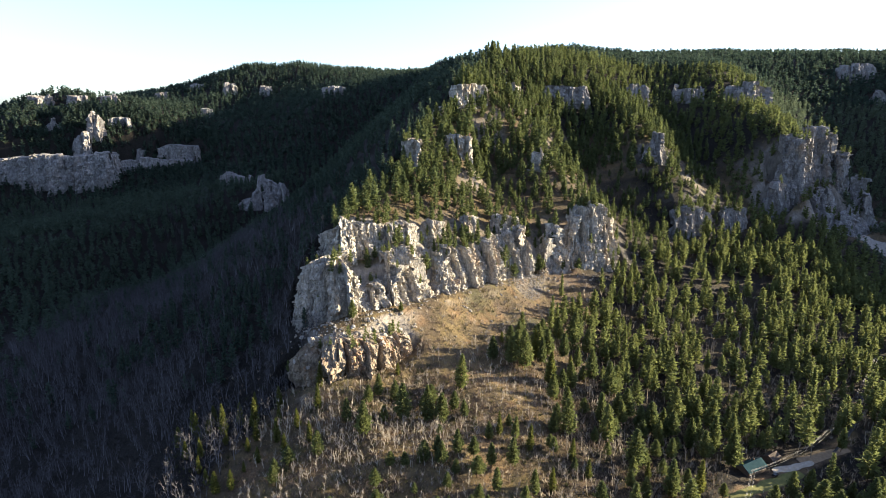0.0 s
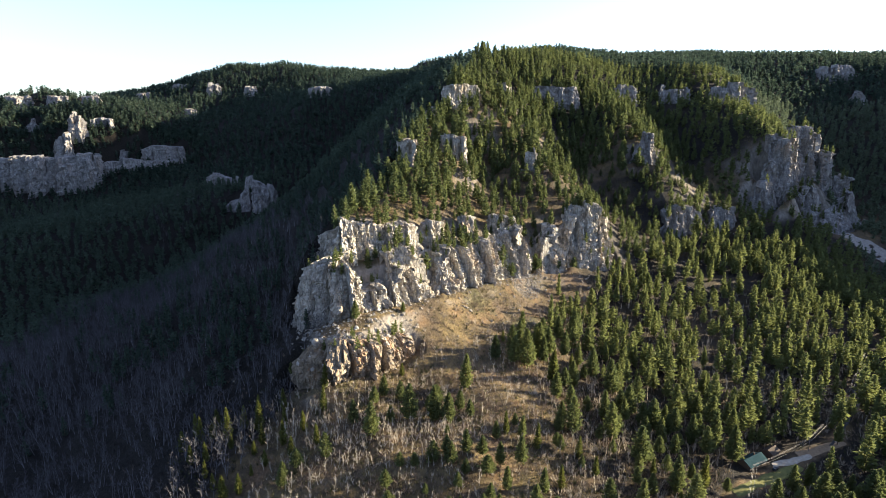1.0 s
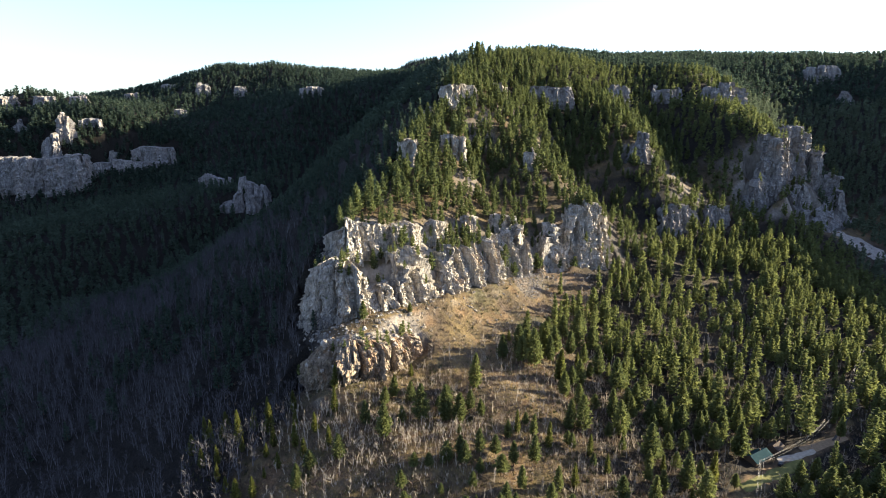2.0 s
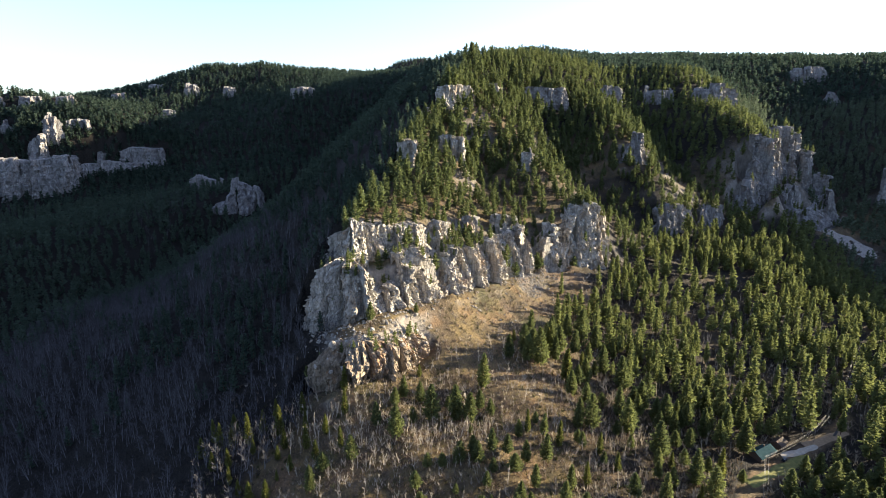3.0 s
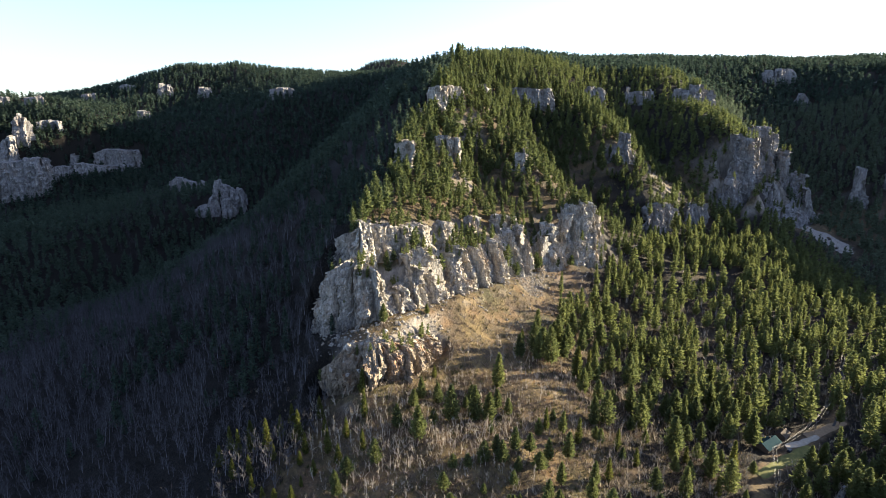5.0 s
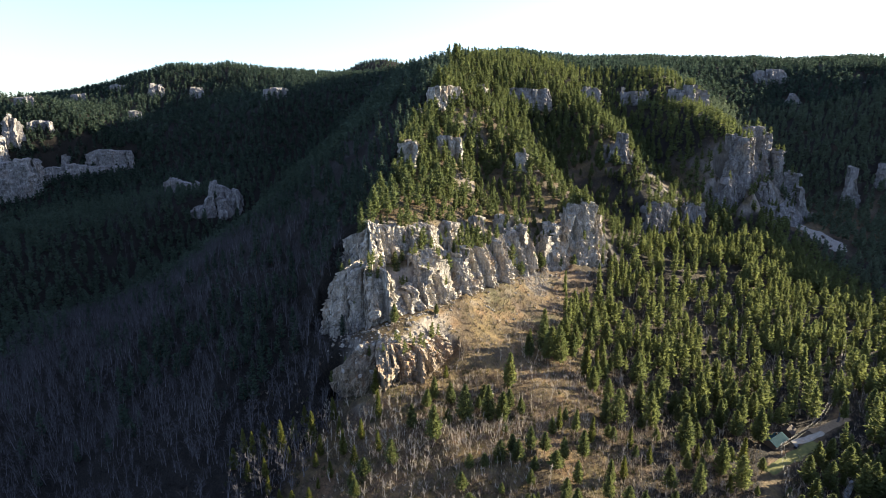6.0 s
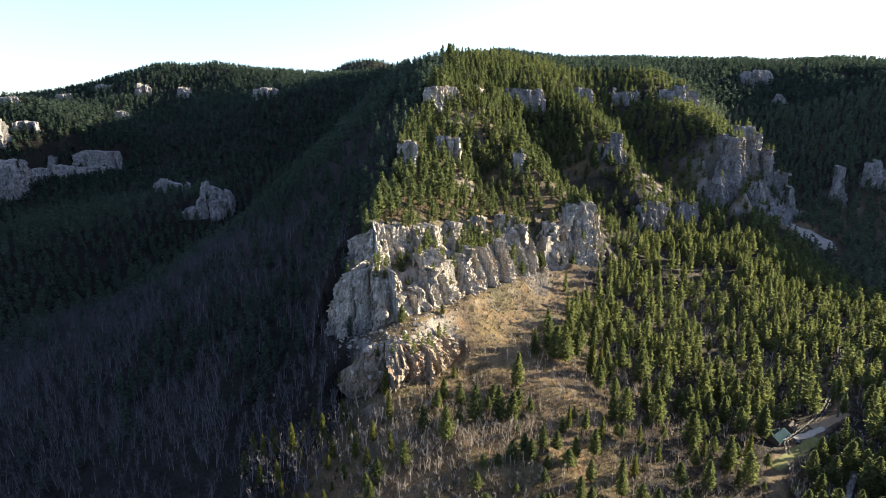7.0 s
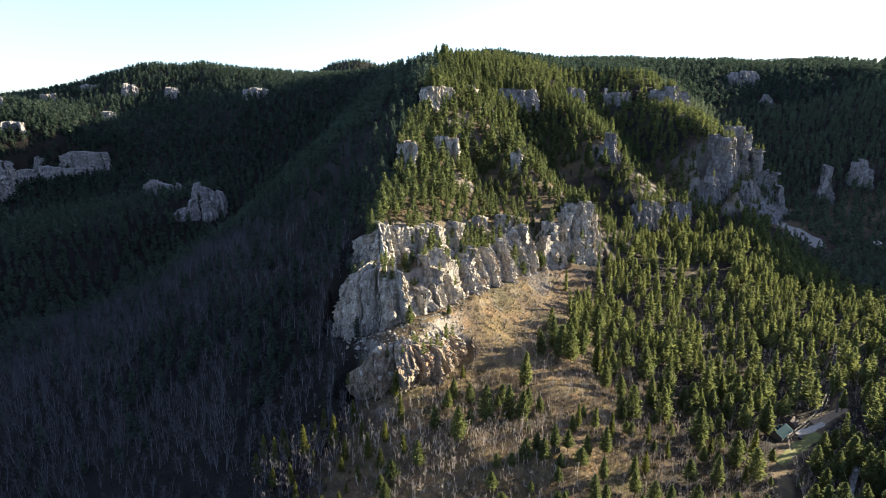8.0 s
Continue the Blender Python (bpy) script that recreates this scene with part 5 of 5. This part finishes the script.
def gable_house(name, x, y, heading, length, depth, eaves, ridge, walls, roof_mat, label):
    thing = new(name)
    z = float(place(x, y))
    thing.matrix_basis = pose(x, y, z, 0, 0, heading)
    L, D = length / 2, depth / 2
    bm = bmesh.new()
    pts = [(-L, -D, -1.5), (-L, D, -1.5), (-L, D, eaves), (-L, 0, ridge), (-L, -D, eaves)]
    a = [bm.verts.new(p) for p in pts]
    b = [bm.verts.new((-p[0], p[1], p[2])) for p in pts]
    bm.faces.new(a)
    bm.faces.new(list(reversed(b)))
    for i in range(5):
        bm.faces.new((a[i - 1], b[i - 1], b[i], a[i]))
    bmesh.ops.recalc_face_normals(bm, faces=bm.faces)
    part("wall", bm, walls, thing)
    rise = (ridge - eaves) / D
    for sgn in (-1, 1):
        bm = bmesh.new()
        e = D + 0.7
        lo, hi = ridge - rise * e, ridge
        q = [(-L - 0.6, sgn * e, lo + 0.08), (L + 0.6, sgn * e, lo + 0.08), (L + 0.6, 0, hi + 0.08), (-L - 0.6, 0, hi + 0.08)]
        low = [bm.verts.new(p) for p in q]
        up = [bm.verts.new((p[0], p[1], p[2] + 0.16)) for p in q]
        bm.faces.new(low)
        bm.faces.new(up)
        for i in range(4):
            bm.faces.new((low[i - 1], low[i], up[i], up[i - 1]))
        for k in range(int(length / 0.6)):
            xx = -L - 0.4 + k * 0.6
            rod(bm, (xx, sgn * e, lo + 0.26), (xx, 0, hi + 0.26), 0.035, None, 4)
        bmesh.ops.recalc_face_normals(bm, faces=bm.faces)
        part("roof", bm, roof_mat, thing, "teal standing-seam metal roof")
    for k in range(max(2, int(length / 4))):
        xx = -L + 2 + k * (length - 4) / max(1, int(length / 4) - 1)
        bm = bmesh.new()
        for u0, u1, v0, v1 in ((-0.7, 0.7, 0.9, 1.0), (-0.7, 0.7, 2.0, 2.1), (-0.7, -0.6, 1.0, 2.0), (0.6, 0.7, 1.0, 2.0)):
            box(bm, xx + u0, xx + u1, -D - 0.06, -D + 0.05, v0, v1)
        w = part("window", bm, TRIM, thing, "pale window frame")
        bm = bmesh.new()
        box(bm, xx - 0.6, xx + 0.6, -D - 0.03, -D + 0.05, 1.0, 2.0)
        part("pane", bm, GLASS, w)
    bm = bmesh.new()
    box(bm, L * 0.3, L * 0.3 + 0.8, 0.4, 1.2, ridge - 1.0, ridge + 0.9, 0.04)
    part("chimney", bm, LOGS, thing)
    return tagged(thing, label, "house")


gable_house("house", 175, 297, 28, 15, 8, 2.7, 5.2, LOGS, TEAL, "dark timber house with a teal metal roof beside a lawn")
gable_house("house", 192, 307, 34, 8, 6, 2.5, 4.4, LOGS, LOGS, "small brown timber shed behind the house among bare trees")
gable_house("house", 606, 640, 20, 16, 9, 2.7, 5.4, LOGS, TRIM, "pale-roofed house far up the canyon in shade")
gable_house("house", 636, 652, 30, 11, 8, 2.7, 5.0, LOGS, TRIM, "pale-roofed house far up the canyon in shade")


def parked_car(x, y, heading):
    thing = new("car")
    thing.matrix_basis = pose(x, y, float(place(x, y)) + 0.25, 0, 0, heading)
    bm = bmesh.new()
    box(bm, -2.3, 2.3, -0.92, 0.92, 0.35, 0.95, 0.14)
    part("body", bm, CARPAINT, thing)
    bm = bmesh.new()
    box(bm, -1.9, 0.9, -0.8, 0.8, 0.9, 1.62, 0.2)
    part("cabin", bm, GLASS, thing, "dark glazed cabin")
    for wx in (-1.45, 1.45):
        for wy in (-0.85, 0.85):
            bm = bmesh.new()
            rod(bm, (wx, wy - 0.12, 0.34), (wx, wy + 0.12, 0.34), 0.35, None, 18)
            wheel = part("wheel", bm, RUBBER, thing)
            bm = bmesh.new()
            out = 0.13 if wy > 0 else -0.13
            rod(bm, (wx, wy, 0.34), (wx, wy + out, 0.34), 0.19, None, 12)
            part("rim", bm, WIRE, wheel)
    return tagged(thing, "dark parked car on the lawn beside the drive", "car")


parked_car(187, 293.5, 35)


def power_pole(x, y, heading, h=9.0):
    thing = new("power_pole")
    z = float(place(x, y))
    thing.matrix_basis = pose(x, y, z, 0, 0, heading)
    bm = bmesh.new()
    rod(bm, (0, 0, -0.6), (0, 0, h), 0.17, 0.11, 10)
    part("post", bm, POLE, thing)
    bm = bmesh.new()
    box(bm, -1.2, 1.2, 0.1, 0.24, h - 0.75, h - 0.57, 0.02)
    part("crossarm", bm, POLE, thing)
    for ix in (-1.05, 0.45, 1.05):
        bm = bmesh.new()
        rod(bm, (ix, 0.17, h - 0.57), (ix, 0.17, h - 0.35), 0.06, 0.04, 8)
        part("insulator", bm, TRIM, thing, "pale ceramic insulator")
    tagged(thing, "weathered wooden power pole with a crossarm beside the lawn", "power pole", "poles of the power line")
    m = thing.matrix_basis
    return [m @ Vector((ix, 0.17, h - 0.33)) for ix in (-1.05, 0.45, 1.05)]


LINE_OF_POLES = [(112, 196, 128), (169, 284, 125), (216, 309, 130), (266, 350, 132), (330, 418, 135)]
tops = [power_pole(*p) for p in LINE_OF_POLES]
for a, b in zip(tops, tops[1:]):
    for p, q_ in zip(a, b):
        bm = bmesh.new()
        pts = [p.lerp(q_, k / 10) - Vector((0, 0, 1.3 * 4 * (k / 10) * (1 - k / 10))) for k in range(11)]
        for u, v in zip(pts, pts[1:]):
            rod(bm, u, v, 0.035, None, 4)
        tagged(part("power_cable", bm, WIRE, None), "thin pale power cable hung between the poles", "cable", "cables of the power line")

# the white boulder on the shelf above the low cliff
bm = bmesh.new()
bmesh.ops.create_icosphere(bm, subdivisions=3, radius=2.1)
for v in bm.verts:
    v.co *= 1 + 0.28 * noise.noise(v.co * 0.7)
    v.co.z *= 1.35
boulder = part("boulder", bm, LIME, None)
boulder.location = (-74, 312, float(perch(np.array([-74.0]), np.array([312.0]))[0][0]) + 2.0)
tagged(boulder, "pale upright boulder on the shelf above the low cliff", "boulder")

# ---- the forest floor: litter where trees stand, darkened further to stand in for shade ----
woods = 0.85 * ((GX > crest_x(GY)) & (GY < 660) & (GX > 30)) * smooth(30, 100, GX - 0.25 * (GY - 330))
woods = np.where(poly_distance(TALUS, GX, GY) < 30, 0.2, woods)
# Shaded flank: dark floor at full strength, its shade put into the colour.
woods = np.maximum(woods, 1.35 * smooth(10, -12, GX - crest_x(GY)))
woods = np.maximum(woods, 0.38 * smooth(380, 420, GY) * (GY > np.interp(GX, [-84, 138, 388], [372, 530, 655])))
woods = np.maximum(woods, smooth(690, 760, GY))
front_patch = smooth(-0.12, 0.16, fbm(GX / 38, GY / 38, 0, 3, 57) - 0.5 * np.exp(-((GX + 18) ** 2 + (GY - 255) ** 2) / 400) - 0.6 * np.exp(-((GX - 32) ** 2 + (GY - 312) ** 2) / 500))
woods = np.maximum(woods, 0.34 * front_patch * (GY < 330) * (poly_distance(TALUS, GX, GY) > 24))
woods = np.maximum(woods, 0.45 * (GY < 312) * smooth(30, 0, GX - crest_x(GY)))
# Valley ground by the house painted darker because it lies in shade.
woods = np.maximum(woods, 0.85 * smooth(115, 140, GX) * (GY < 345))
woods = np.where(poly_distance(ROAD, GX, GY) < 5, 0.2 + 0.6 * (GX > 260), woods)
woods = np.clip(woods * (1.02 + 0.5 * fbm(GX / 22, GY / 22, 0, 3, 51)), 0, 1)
layer = ground.data.attributes.new("litter_and_shade", "FLOAT", "POINT")
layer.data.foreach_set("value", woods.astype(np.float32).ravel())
